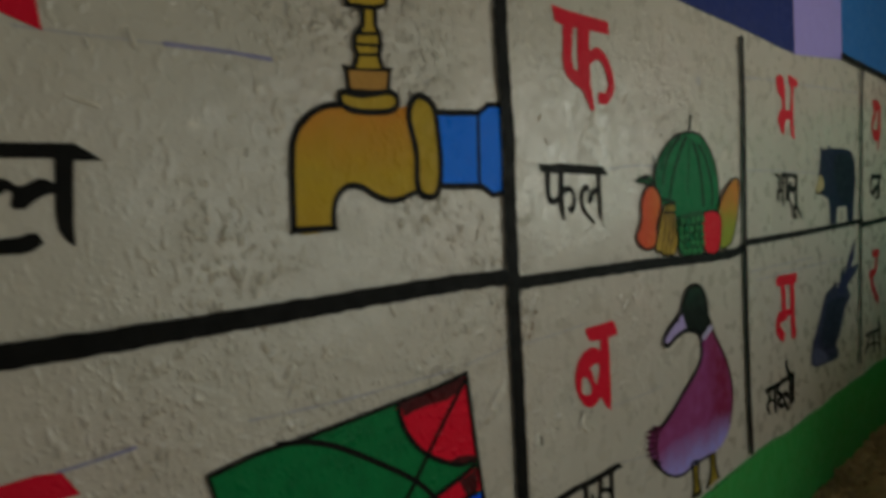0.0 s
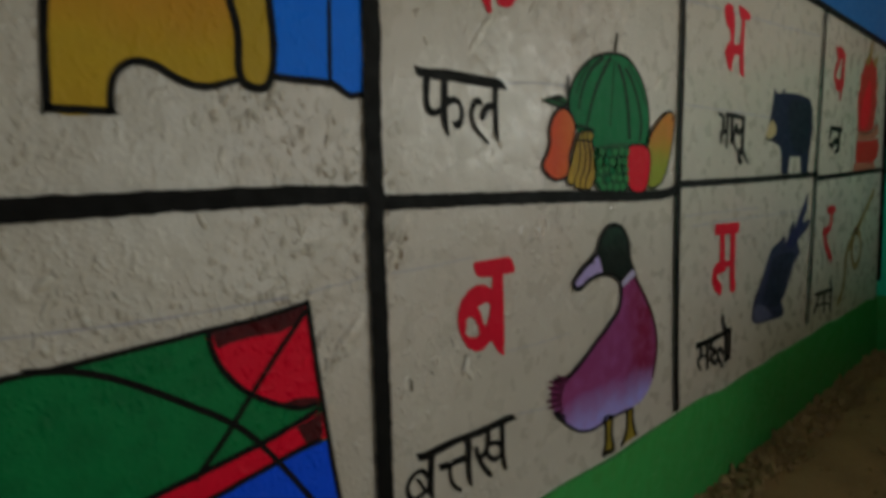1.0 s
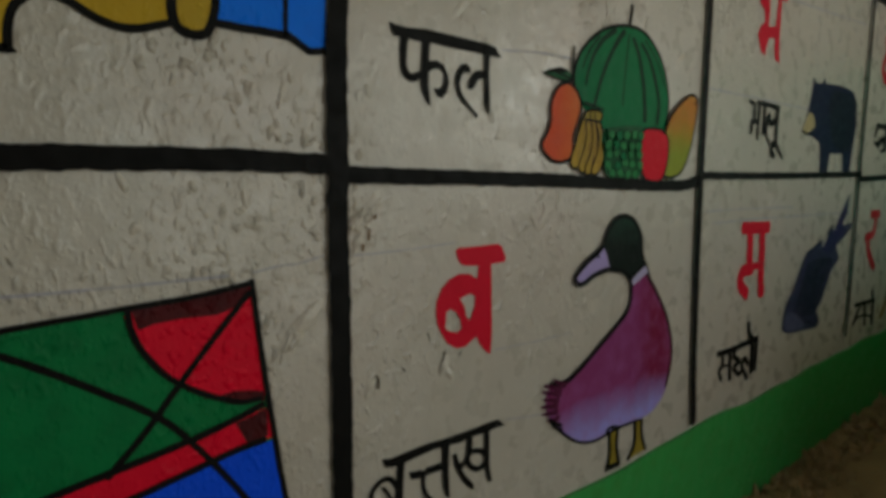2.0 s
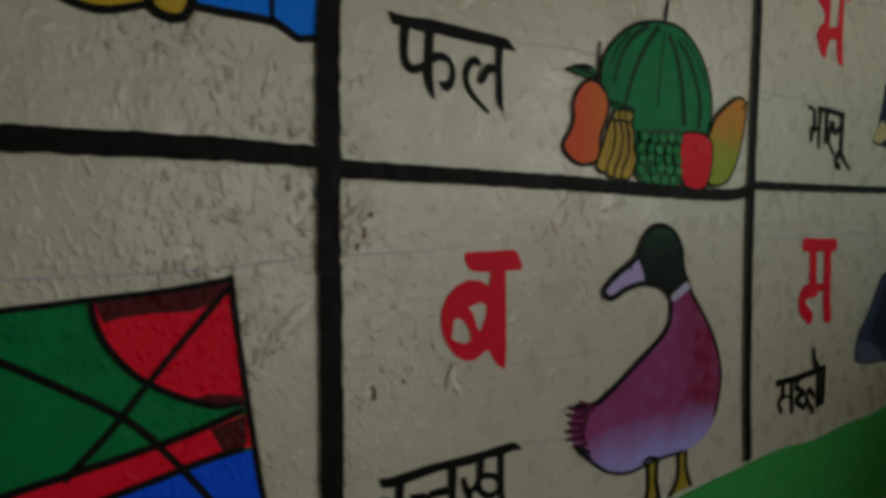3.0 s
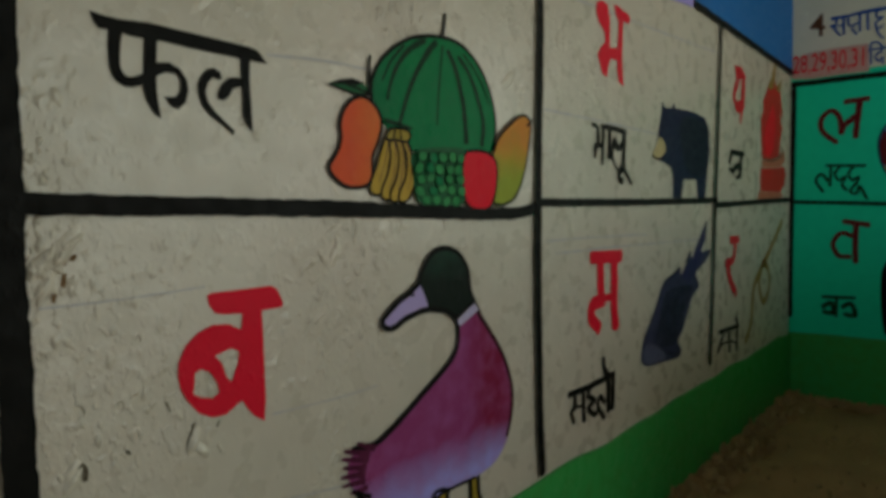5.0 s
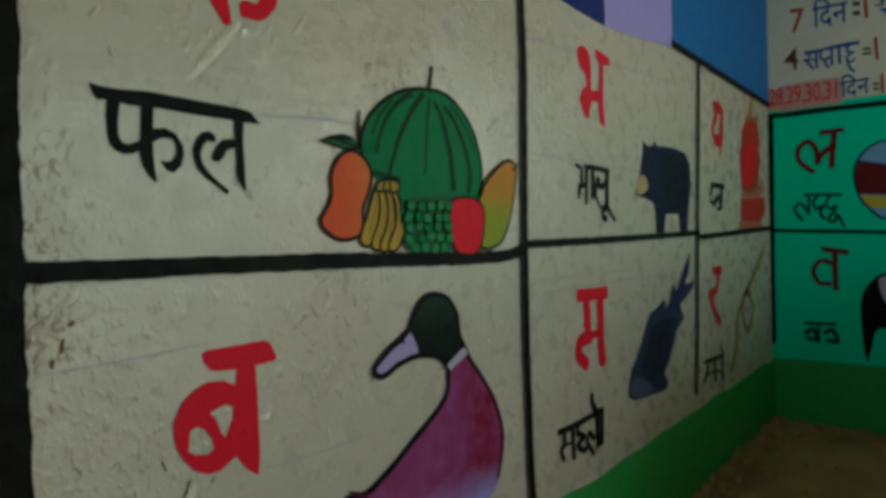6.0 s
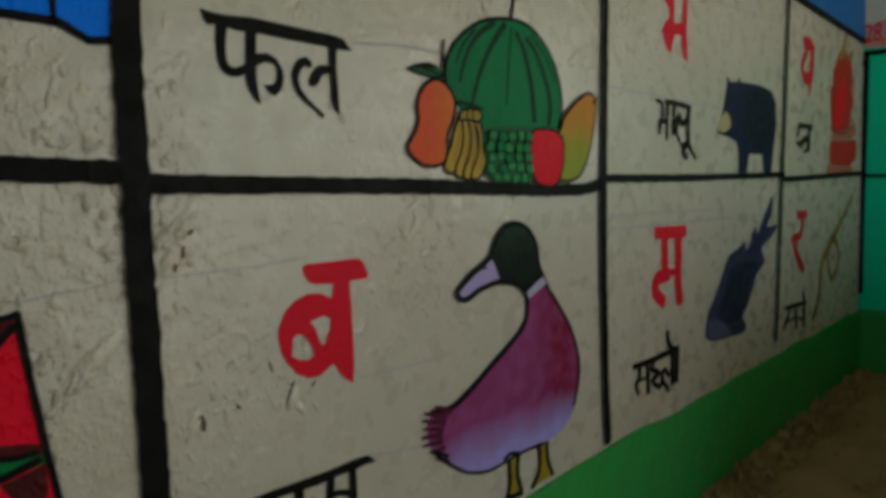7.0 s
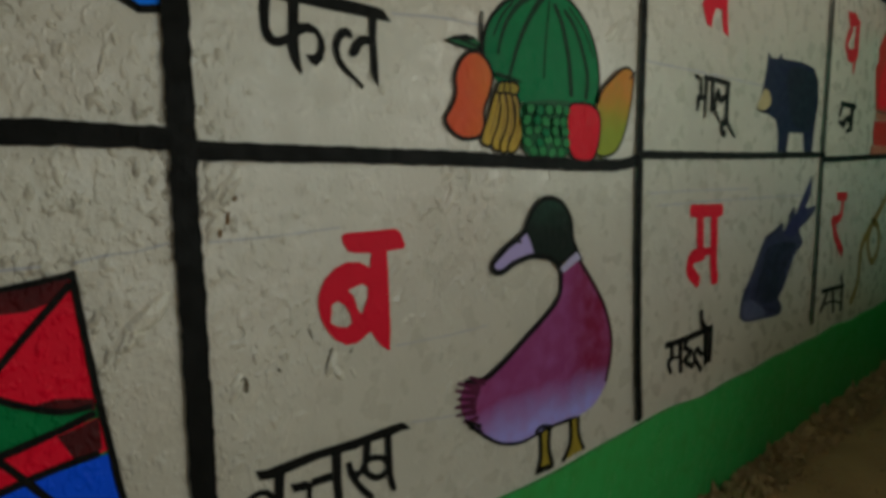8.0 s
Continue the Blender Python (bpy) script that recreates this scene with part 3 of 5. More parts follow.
shape(p, "corner", "maroon", [(-58.45, 32.55), (-57.49, 32.42), (-56.47, 32.53), (-55.44, 32.33), (-54.59, 32.10), (-54.55, 31.45), (-56.51, 31.85)])
shape(p, "band", "kitered", [(-69.98, 28.50), (-66.44, 29.12), (-63.52, 29.52), (-58.84, 30.19), (-54.21, 31.06), (-53.97, 29.04), (-59.38, 28.34), (-62.93, 27.75), (-67.09, 27.09)])
shape(p, "band", "maroon", [(-56.51, 30.51), (-55.53, 30.71), (-54.43, 31.00), (-54.41, 29.21), (-55.82, 29.08), (-56.14, 29.79)])
shape(p, "panel", "kiteblue", [(-67.09, 27.09), (-62.93, 27.75), (-59.38, 28.34), (-53.92, 28.84), (-53.67, 26.38), (-53.16, 22.93), (-60.90, 24.02)])
stroke(p, "spar", "black", 3.9, [(-72.06, 38.07), (-69.75, 37.58), (-67.26, 36.40), (-63.87, 34.18), (-60.74, 31.82), (-58.49, 29.17), (-55.65, 25.01), (-54.57, 23.18)])
stroke(p, "spar", "black", 3.9, [(-55.26, 38.42), (-57.61, 35.95), (-59.84, 33.44), (-61.53, 31.50), (-63.71, 29.37)])
stroke(p, "outline", "black", 4.3, [(-69.97, 28.56), (-66.44, 29.18), (-63.52, 29.59), (-58.84, 30.27), (-56.20, 30.85), (-54.69, 31.27)])
stroke(p, "outline", "black", 4.1, [(-67.09, 27.09), (-62.93, 27.75), (-59.38, 28.34), (-56.78, 28.80), (-54.64, 29.01)])
stroke(p, "outline", "black", 3.6, [(-62.22, 38.27), (-62.14, 37.40), (-61.59, 35.92), (-60.19, 34.10), (-58.25, 32.74), (-56.14, 31.76), (-54.80, 31.71)])
stroke(p, "outline", "black", 3.3, [(-76.61, 37.51), (-73.16, 37.93), (-70.26, 37.95), (-62.50, 38.36), (-58.68, 38.56), (-55.00, 38.97)])
stroke(p, "outline", "black", 3.9, [(-55.13, 39.09), (-54.78, 35.74), (-54.43, 32.61), (-54.11, 30.03), (-53.68, 26.71), (-53.05, 22.89)])
stroke(p, "outline", "black", 2.1, [(-76.61, 37.51), (-75.10, 30.84)])

p = picture("painted_word", "black brushed word meaning fruit on cream plaster", "painted word", "alphabet words", north)
shape(p, "headline", "black", [(-44.37, 55.86), (-43.80, 55.75), (-42.81, 55.71), (-41.05, 55.84), (-39.57, 55.78), (-37.19, 55.68), (-34.59, 55.58), (-33.86, 55.44), (-33.51, 55.05), (-33.15, 54.66), (-33.72, 54.67), (-34.64, 54.68), (-36.39, 54.74), (-38.45, 54.79), (-40.37, 54.90), (-41.10, 54.87), (-42.16, 54.86), (-43.11, 55.03), (-43.97, 54.98), (-44.21, 55.30)])
stroke(p, "letter", "black", (7.6, 5.4), [(-43.04, 55.14), (-43.16, 54.10), (-43.15, 53.00), (-42.88, 52.43), (-42.23, 52.29), (-41.43, 52.70)])
shape(p, "letter", "black", [(-41.46, 54.96), (-40.70, 54.92), (-40.83, 53.17), (-40.85, 51.95), (-40.76, 51.02), (-40.68, 50.36), (-41.14, 50.72), (-41.50, 51.32), (-41.68, 52.06), (-41.57, 53.44)])
shape(p, "letter", "black", [(-40.84, 53.62), (-40.05, 53.74), (-39.38, 53.46), (-38.95, 52.82), (-38.86, 52.22), (-39.10, 51.48), (-39.59, 51.02), (-40.04, 51.17), (-40.42, 51.71), (-40.09, 51.70), (-39.70, 51.76), (-39.41, 52.17), (-39.38, 52.78), (-39.67, 53.11), (-40.27, 53.12), (-40.88, 52.79)])
shape(p, "letter#2", "black", [(-36.60, 53.22), (-36.71, 53.63), (-37.12, 53.84), (-37.62, 53.68), (-38.05, 53.20), (-38.29, 52.63), (-38.24, 51.98), (-37.99, 51.34), (-37.52, 50.85), (-36.71, 50.33), (-35.96, 49.76), (-35.82, 50.03), (-36.61, 50.64), (-37.21, 51.16), (-37.64, 51.73), (-37.77, 52.31), (-37.58, 52.87), (-37.23, 53.24), (-36.90, 53.12)])
shape(p, "letter#2", "black", [(-36.99, 52.18), (-36.66, 52.85), (-36.12, 53.35), (-35.50, 53.48), (-35.07, 53.37), (-35.18, 52.90), (-35.81, 52.73), (-36.19, 52.13), (-36.54, 51.88), (-36.88, 51.93)])
shape(p, "letter#2", "black", [(-35.20, 55.12), (-34.48, 55.13), (-34.61, 53.41), (-34.56, 51.87), (-34.52, 50.00), (-34.95, 50.49), (-35.19, 51.05), (-35.17, 52.21), (-35.22, 53.74)])

p = picture("painted_fruit", "painted watermelon, mangoes, bananas, grapes and apple on plaster", "wall painting", "alphabet pictures", north)
blob(p, "melon", "melon", [(-23.52, 55.26), (-22.17, 57.00), (-19.41, 58.77), (-16.10, 59.59), (-12.53, 59.48), (-9.61, 57.71), (-7.92, 55.12), (-7.41, 52.36), (-8.20, 49.99), (-13.07, 49.38), (-19.87, 49.79), (-22.45, 51.59), (-23.61, 53.67)])
stroke(p, "melon", "black", 3.4, [(-23.37, 52.10), (-23.73, 53.66), (-23.46, 55.27), (-22.17, 57.00), (-19.41, 58.77), (-16.10, 59.59), (-12.53, 59.48), (-9.61, 57.71), (-7.92, 55.12), (-7.41, 52.36), (-7.99, 50.38)])
stroke(p, "stripe", "darkgreen", (5.9, 3.2), [(-17.40, 59.05), (-19.27, 57.96), (-20.67, 56.58), (-21.56, 54.93), (-21.97, 53.58)])
stroke(p, "stripe", "darkgreen", (3.0, 1.9), [(-19.96, 58.15), (-21.54, 56.62), (-22.49, 55.02)])
stroke(p, "stripe", "darkgreen", (6.5, 3.5), [(-15.96, 59.11), (-17.24, 57.83), (-18.66, 55.95), (-19.60, 54.25), (-20.32, 52.61), (-20.71, 51.63)])
stroke(p, "stripe", "darkgreen", (2.4, 1.9), [(-15.11, 58.92), (-15.45, 56.75), (-15.82, 54.18), (-16.01, 52.03)])
stroke(p, "stripe", "darkgreen", (4.9, 6.8), [(-14.41, 58.61), (-13.42, 57.29), (-12.76, 55.48), (-12.26, 53.62), (-11.98, 50.76)])
stroke(p, "stripe", "darkgreen", (4.3, 5.7), [(-12.95, 58.29), (-11.41, 56.99), (-10.19, 54.91), (-9.41, 52.62), (-9.69, 50.57)])
stroke(p, "stripe", "darkgreen", (2.4, 1.6), [(-12.26, 58.69), (-9.92, 56.83), (-8.39, 54.51)])
stroke(p, "stalkline", "black", 3.7, [(-15.18, 59.62), (-14.89, 60.68), (-14.67, 61.73)])
blob(p, "leaf", "leafgreen", [(-27.98, 54.00), (-26.99, 54.44), (-25.69, 54.70), (-24.61, 54.49), (-23.96, 53.83), (-25.26, 53.63), (-26.56, 53.78)])
shape(p, "leaf", "black", [(-27.98, 54.00), (-26.99, 54.48), (-25.69, 54.74), (-24.54, 54.55), (-25.23, 54.26), (-26.13, 54.26), (-26.89, 54.14)])
stroke(p, "leaf", "black", (1.6, 2.6), [(-27.98, 54.00), (-26.56, 53.74), (-25.26, 53.58), (-23.90, 53.74)])
stroke(p, "leaf", "black", (2.2, 1.6), [(-26.42, 54.23), (-25.24, 54.03), (-23.90, 53.79)])
blob(p, "mango", "orange", [(-26.64, 52.36), (-25.73, 53.20), (-24.53, 53.47), (-23.34, 52.78), (-22.76, 51.67), (-23.15, 50.28), (-23.85, 48.90), (-23.92, 47.54), (-24.57, 46.66), (-26.36, 46.49), (-27.74, 47.17), (-28.24, 48.03), (-27.47, 49.10), (-27.03, 50.18), (-27.09, 51.26)])
stroke(p, "mango", "black", 3.2, [(-26.64, 52.36), (-25.73, 53.20), (-24.53, 53.47), (-23.34, 52.78), (-22.76, 51.67), (-23.15, 50.28), (-23.85, 48.90), (-23.92, 47.54), (-24.57, 46.66), (-26.36, 46.49), (-27.74, 47.17), (-28.24, 48.03), (-27.47, 49.10), (-27.03, 50.18), (-27.09, 51.26), (-26.64, 52.36)])
stroke(p, "stem", "black", (2.2, 4.2), [(-23.87, 56.70), (-24.00, 55.32), (-24.02, 53.78)])
blob(p, "banana#40", "banana", [(-22.46, 50.47), (-22.97, 49.43), (-23.48, 48.26), (-24.12, 47.02), (-24.28, 46.29), (-23.79, 45.91), (-23.15, 45.99), (-22.51, 46.86), (-22.18, 48.04), (-21.85, 49.45), (-21.80, 50.40)])
stroke(p, "banana#40", "black", 2.5, [(-22.46, 50.47), (-22.97, 49.43), (-23.48, 48.26), (-24.12, 47.02), (-24.28, 46.29), (-23.79, 45.91), (-23.15, 45.99), (-22.51, 46.86), (-22.18, 48.04), (-21.85, 49.45), (-21.80, 50.40), (-22.46, 50.47)])
stroke(p, "banana#40", "rust", (1.6, 1.0), [(-22.03, 50.44), (-22.31, 49.44), (-22.74, 48.15), (-23.23, 46.94)])
blob(p, "banana#41", "banana", [(-21.99, 50.48), (-21.94, 48.98), (-22.34, 47.57), (-22.99, 46.40), (-22.96, 45.70), (-22.25, 45.49), (-21.67, 46.33), (-21.12, 47.80), (-20.96, 49.48), (-21.19, 50.42)])
stroke(p, "banana#41", "black", 2.5, [(-21.99, 50.48), (-21.94, 48.98), (-22.34, 47.57), (-22.99, 46.40), (-22.96, 45.70), (-22.25, 45.49), (-21.67, 46.33), (-21.12, 47.80), (-20.96, 49.48), (-21.19, 50.42), (-21.99, 50.48)])
stroke(p, "banana#41", "rust", (1.6, 1.0), [(-21.49, 50.46), (-21.35, 49.23), (-21.63, 47.68), (-22.24, 46.36)])
blob(p, "banana#42", "banana", [(-21.32, 50.51), (-20.99, 49.00), (-21.35, 47.33), (-22.09, 46.06), (-21.99, 45.39), (-21.24, 45.42), (-20.49, 46.60), (-20.20, 48.05), (-20.33, 49.59), (-20.71, 50.44)])
stroke(p, "banana#42", "black", 2.5, [(-21.32, 50.51), (-20.99, 49.00), (-21.35, 47.33), (-22.09, 46.06), (-21.99, 45.39), (-21.24, 45.42), (-20.49, 46.60), (-20.20, 48.05), (-20.33, 49.59), (-20.71, 50.44), (-21.32, 50.51)])
stroke(p, "banana#42", "rust", (1.6, 1.0), [(-20.91, 50.48), (-20.56, 49.29), (-20.67, 47.68), (-21.19, 46.32)])
blob(p, "banana#43", "banana", [(-20.70, 50.53), (-20.14, 49.25), (-20.23, 47.56), (-21.06, 46.13), (-21.10, 45.41), (-20.12, 45.48), (-19.35, 46.58), (-19.21, 48.05), (-19.62, 49.75), (-20.08, 50.46)])
stroke(p, "banana#43", "black", 2.5, [(-20.70, 50.53), (-20.14, 49.25), (-20.23, 47.56), (-21.06, 46.13), (-21.10, 45.41), (-20.12, 45.48), (-19.35, 46.58), (-19.21, 48.05), (-19.62, 49.75), (-20.08, 50.46), (-20.70, 50.53)])
stroke(p, "banana#43", "rust", (1.6, 1.0), [(-20.29, 50.50), (-19.78, 49.50), (-19.61, 47.81), (-20.11, 46.35)])
blob(p, "crown", "ochre", [(-22.33, 50.33), (-22.16, 51.04), (-21.41, 51.31), (-20.04, 51.28), (-19.57, 50.82), (-20.09, 50.27), (-21.19, 50.37)])
stroke(p, "crown", "black", 2.2, [(-22.33, 50.33), (-22.16, 51.04), (-21.41, 51.31), (-20.04, 51.28), (-19.57, 50.82), (-20.09, 50.27), (-21.19, 50.37), (-22.33, 50.33)])
stroke(p, "crown", "black", 2.0, [(-21.67, 50.31), (-21.42, 51.17)])
stroke(p, "crown", "black", 1.8, [(-20.71, 50.29), (-20.81, 51.20)])
stroke(p, "crown", "darkgreen", (3.4, 2.6), [(-22.45, 51.87), (-20.99, 51.67), (-19.46, 51.41)])
blob(p, "bunch_shadow", "leafgreen", [(-19.04, 49.61), (-12.20, 50.03), (-12.17, 47.37), (-13.14, 45.03), (-18.55, 45.22), (-19.43, 47.48)])
blob(p, "papaya", "papaya", [(-7.17, 51.53), (-5.13, 53.04), (-3.03, 54.03), (-1.67, 53.52), (-1.75, 52.02), (-2.81, 48.43), (-4.52, 45.81), (-6.56, 45.02), (-8.00, 45.08), (-7.62, 48.43), (-8.10, 49.99)])
stroke(p, "papaya", "black", 2.8, [(-8.00, 45.08), (-6.56, 45.02), (-4.52, 45.81), (-2.81, 48.43), (-1.75, 52.02), (-1.67, 53.52), (-3.03, 54.03), (-5.13, 53.04), (-7.17, 51.53), (-8.10, 50.10)])
stroke(p, "papaya", "black", (3.2, 1.6), [(-2.27, 53.03), (-1.04, 53.82)])
blob(p, "apple", "apple", [(-12.65, 49.49), (-10.91, 50.05), (-8.67, 49.82), (-7.61, 48.71), (-7.93, 46.19), (-9.13, 44.68), (-11.80, 44.81), (-12.82, 46.33)])
stroke(p, "apple", "black", 2.6, [(-12.65, 49.49), (-10.91, 50.05), (-8.67, 49.82), (-7.61, 48.71), (-7.93, 46.19), (-9.13, 44.68), (-11.80, 44.81), (-12.82, 46.33), (-12.65, 49.49)])

p = picture("painted_letter", "red brushed initial letter bha on cream plaster", "painted letter", "alphabet letters", north)
shape(p, "loop", "red", [(13.42, 68.96), (14.76, 69.50), (16.24, 69.23), (16.78, 67.85), (16.86, 66.46), (16.75, 64.17), (18.96, 64.50), (18.88, 62.89), (17.00, 62.86), (16.33, 61.77), (15.95, 60.39), (14.77, 60.74), (14.08, 61.84), (13.55, 62.80), (14.33, 63.88), (15.56, 64.63), (15.32, 65.85), (13.89, 66.71), (13.22, 67.90)])
shape(p, "stem", "red", [(17.95, 69.63), (19.06, 69.71), (21.81, 69.28), (22.63, 68.83), (21.92, 68.04), (20.43, 68.15), (20.36, 66.68), (20.18, 62.99), (20.52, 59.88), (19.08, 60.31), (18.68, 62.07), (18.79, 64.25), (19.28, 67.80), (18.52, 68.38)])

p = picture("painted_word", "black brushed word meaning bear on cream plaster", "painted word", "alphabet words", north)
stroke(p, "letter", "black", 5.2, [(12.08, 54.41), (13.23, 54.27)])
stroke(p, "letter", "black", 6.7, [(14.42, 54.40), (17.19, 54.34), (21.26, 54.10)])
stroke(p, "letter", "black", 7.4, [(13.51, 54.14), (13.54, 52.05)])
stroke(p, "letter", "black", 6.3, [(12.65, 51.88), (14.58, 52.08)])
stroke(p, "letter", "black", (10.1, 5.8), [(12.95, 52.03), (12.71, 50.49)])
stroke(p, "letter", "black", (9.0, 6.0), [(14.86, 54.21), (14.60, 49.82)])
stroke(p, "letter", "black", (9.3, 7.8), [(16.55, 54.16), (16.33, 50.56)])
stroke(p, "letter", "black", 7.9, [(17.14, 50.94), (17.36, 52.03), (18.06, 53.00), (18.64, 51.92), (20.50, 52.72)])
stroke(p, "letter", "black", (6.4, 3.8), [(16.68, 51.14), (18.48, 49.28)])
stroke(p, "letter", "black", 10.0, [(20.59, 54.07), (20.31, 49.59)])
stroke(p, "letter", "black", 9.5, [(20.65, 49.59), (19.28, 49.06), (19.06, 48.10), (20.03, 47.80)])
stroke(p, "letter", "black", (7.4, 3.7), [(20.62, 49.14), (22.75, 47.48)])

p = picture("painted_silhouette", "dark navy painted shape with cream patch on plaster", "wall painting", "alphabet pictures", north)
shape(p, "body", "navy", [(31.00, 53.44), (31.95, 55.77), (32.70, 57.88), (32.80, 59.37), (33.99, 58.56), (36.35, 58.74), (37.28, 59.67), (37.89, 58.87), (43.47, 59.04), (46.19, 58.98), (50.31, 58.54), (52.35, 56.77), (52.65, 53.15), (51.27, 49.12), (50.47, 45.33), (47.04, 45.41), (46.48, 48.46), (41.09, 48.46), (40.20, 45.56), (36.80, 45.64), (36.97, 48.21), (36.21, 50.08), (33.28, 50.79), (30.44, 51.07), (32.91, 51.53), (33.02, 53.19)])
blob(p, "shade", "bearblack", [(40.30, 57.49), (50.77, 57.44), (51.55, 53.12), (50.22, 49.49), (45.50, 48.91), (41.27, 51.02)])
blob(p, "patch", "snout", [(32.06, 54.22), (33.67, 53.63), (34.00, 52.22), (31.06, 51.24), (29.49, 51.61), (30.56, 52.85)])
stroke(p, "patch", "black", 2.7, [(29.49, 51.53), (31.04, 51.08), (33.95, 51.47)])

p = picture("painted_letter", "red brushed initial letter ya on cream plaster", "painted letter", "alphabet letters", north)
shape(p, "letter", "dullred", [(65.18, 69.32), (69.17, 69.42), (72.19, 68.08), (68.32, 67.10), (65.73, 67.94)])
stroke(p, "letter", "dullred", 14.4, [(66.39, 68.02), (67.28, 66.66), (65.52, 65.01), (65.07, 63.30), (66.97, 62.43), (69.71, 62.89)])
stroke(p, "letter", "dullred", 20.7, [(70.43, 67.87), (70.01, 62.27)])
blob(p, "letter", "dullred", [(65.32, 62.29), (68.05, 63.37), (70.42, 63.16), (69.60, 61.38), (66.54, 61.04)])
stroke(p, "letter", "dullred", (16.1, 6.4), [(69.66, 62.24), (68.76, 59.30)])

p = picture("painted_word", "small black brushed word beside painted fire", "painted word", "alphabet words", north)
stroke(p, "letter", "black", 9.7, [(63.41, 53.80), (71.12, 53.63)])
stroke(p, "letter", "black", (12.9, 7.7), [(64.03, 53.52), (62.62, 51.63)])
stroke(p, "letter", "black", 7.7, [(62.56, 50.81), (65.09, 50.22)])
stroke(p, "letter", "black", 16.9, [(69.36, 53.47), (68.73, 49.62)])
stroke(p, "letter", "black", 12.1, [(64.44, 50.21), (67.18, 51.51), (68.45, 50.36)])
stroke(p, "letter", "black", 7.4, [(66.34, 49.18), (69.44, 49.84)])

p = picture("painted_fire", "red painted flame rising from a red urn", "wall painting", "alphabet pictures", north)
shape(p, "flame", "firered", [(82.75, 53.64), (82.25, 57.54), (81.73, 61.19), (83.45, 62.70), (83.23, 65.00), (85.41, 66.84), (87.25, 69.03), (88.88, 68.15), (91.24, 70.57), (92.88, 68.82), (95.71, 70.12), (96.43, 67.48), (97.64, 65.10), (96.06, 62.98), (98.23, 60.63), (96.57, 57.66), (95.38, 54.50), (89.45, 53.47)])
shape(p, "core", "apple", [(84.44, 54.39), (84.28, 57.65), (85.76, 60.66), (88.03, 62.84), (90.82, 65.23), (92.39, 62.69), (92.57, 59.30), (90.91, 55.33), (87.77, 54.02)])
shape(p, "lick", "rope", [(86.34, 68.11), (89.49, 70.36), (91.01, 73.19), (92.39, 73.86), (92.17, 71.17), (90.63, 68.34), (88.41, 67.62)])
shape(p, "lick#2", "rope", [(92.86, 68.58), (95.25, 70.07), (97.19, 71.16), (96.55, 68.98), (94.61, 67.78)])
shape(p, "lick#3", "salmon", [(96.75, 65.77), (98.54, 64.42), (97.87, 62.11), (96.53, 63.01)])
shape(p, "rim", "salmon", [(82.71, 53.06), (88.11, 52.96), (96.28, 54.16), (99.28, 55.89), (100.56, 53.65), (95.64, 52.03), (83.41, 51.68)])
stroke(p, "rim", "brown", 5.0, [(83.14, 53.42), (89.43, 53.23), (95.36, 54.26), (98.81, 56.00)])
shape(p, "urn", "firered", [(82.19, 51.55), (94.71, 51.89), (99.49, 52.48), (101.29, 50.60), (100.12, 48.29), (96.63, 46.79), (82.23, 46.93), (81.61, 49.24)])
shape(p, "base", "salmon", [(80.62, 46.83), (96.63, 46.79), (98.96, 46.01), (96.51, 45.29), (80.09, 45.00)])

p = picture("painted_letter", "red brushed initial letter ma on cream plaster", "painted letter", "alphabet letters", north)
stroke(p, "letter", "red", 15.9, [(11.70, 38.46), (19.60, 38.14)])
stroke(p, "letter", "red", 17.9, [(13.88, 37.96), (14.05, 33.26)])
stroke(p, "letter", "red", 16.9, [(14.95, 32.99), (12.08, 32.70), (11.55, 31.12), (13.53, 29.65)])
stroke(p, "letter", "red", 9.6, [(13.15, 33.25), (17.81, 33.16)])
stroke(p, "letter", "red", 19.2, [(17.62, 37.88), (17.60, 32.31), (17.89, 29.17)])

p = picture("painted_word", "black brushed word meaning fish on cream plaster", "painted word", "alphabet words", north)
stroke(p, "letter", "black", 7.9, [(5.98, 23.01), (11.35, 22.94), (17.53, 23.18)])
stroke(p, "letter", "black", 9.2, [(7.43, 22.90), (7.46, 21.21)])
stroke(p, "letter", "black", 7.3, [(7.61, 21.30), (6.50, 20.80), (7.23, 19.52)])
stroke(p, "letter", "black", 4.2, [(7.33, 21.24), (9.38, 21.02)])
stroke(p, "letter", "black", 9.5, [(9.35, 22.81), (9.55, 19.12)])
stroke(p, "letter", "black", 7.4, [(11.20, 22.83), (10.42, 21.92), (12.26, 20.95), (10.48, 20.38), (12.30, 19.18), (13.10, 19.95)])
stroke(p, "letter", "black", 7.9, [(14.79, 20.07), (13.62, 21.09), (12.96, 20.13), (14.67, 18.15)])
stroke(p, "letter", "black", 10.9, [(15.75, 23.01), (15.81, 18.77)])
stroke(p, "letter", "black", 11.3, [(17.19, 23.04), (16.94, 18.91)])
stroke(p, "letter", "black", (10.3, 9.0), [(15.61, 23.34), (14.60, 24.58), (14.51, 25.75)])

p = picture("painted_silhouette", "slate blue painted shape with grey tip on plaster", "wall painting", "alphabet pictures", north)
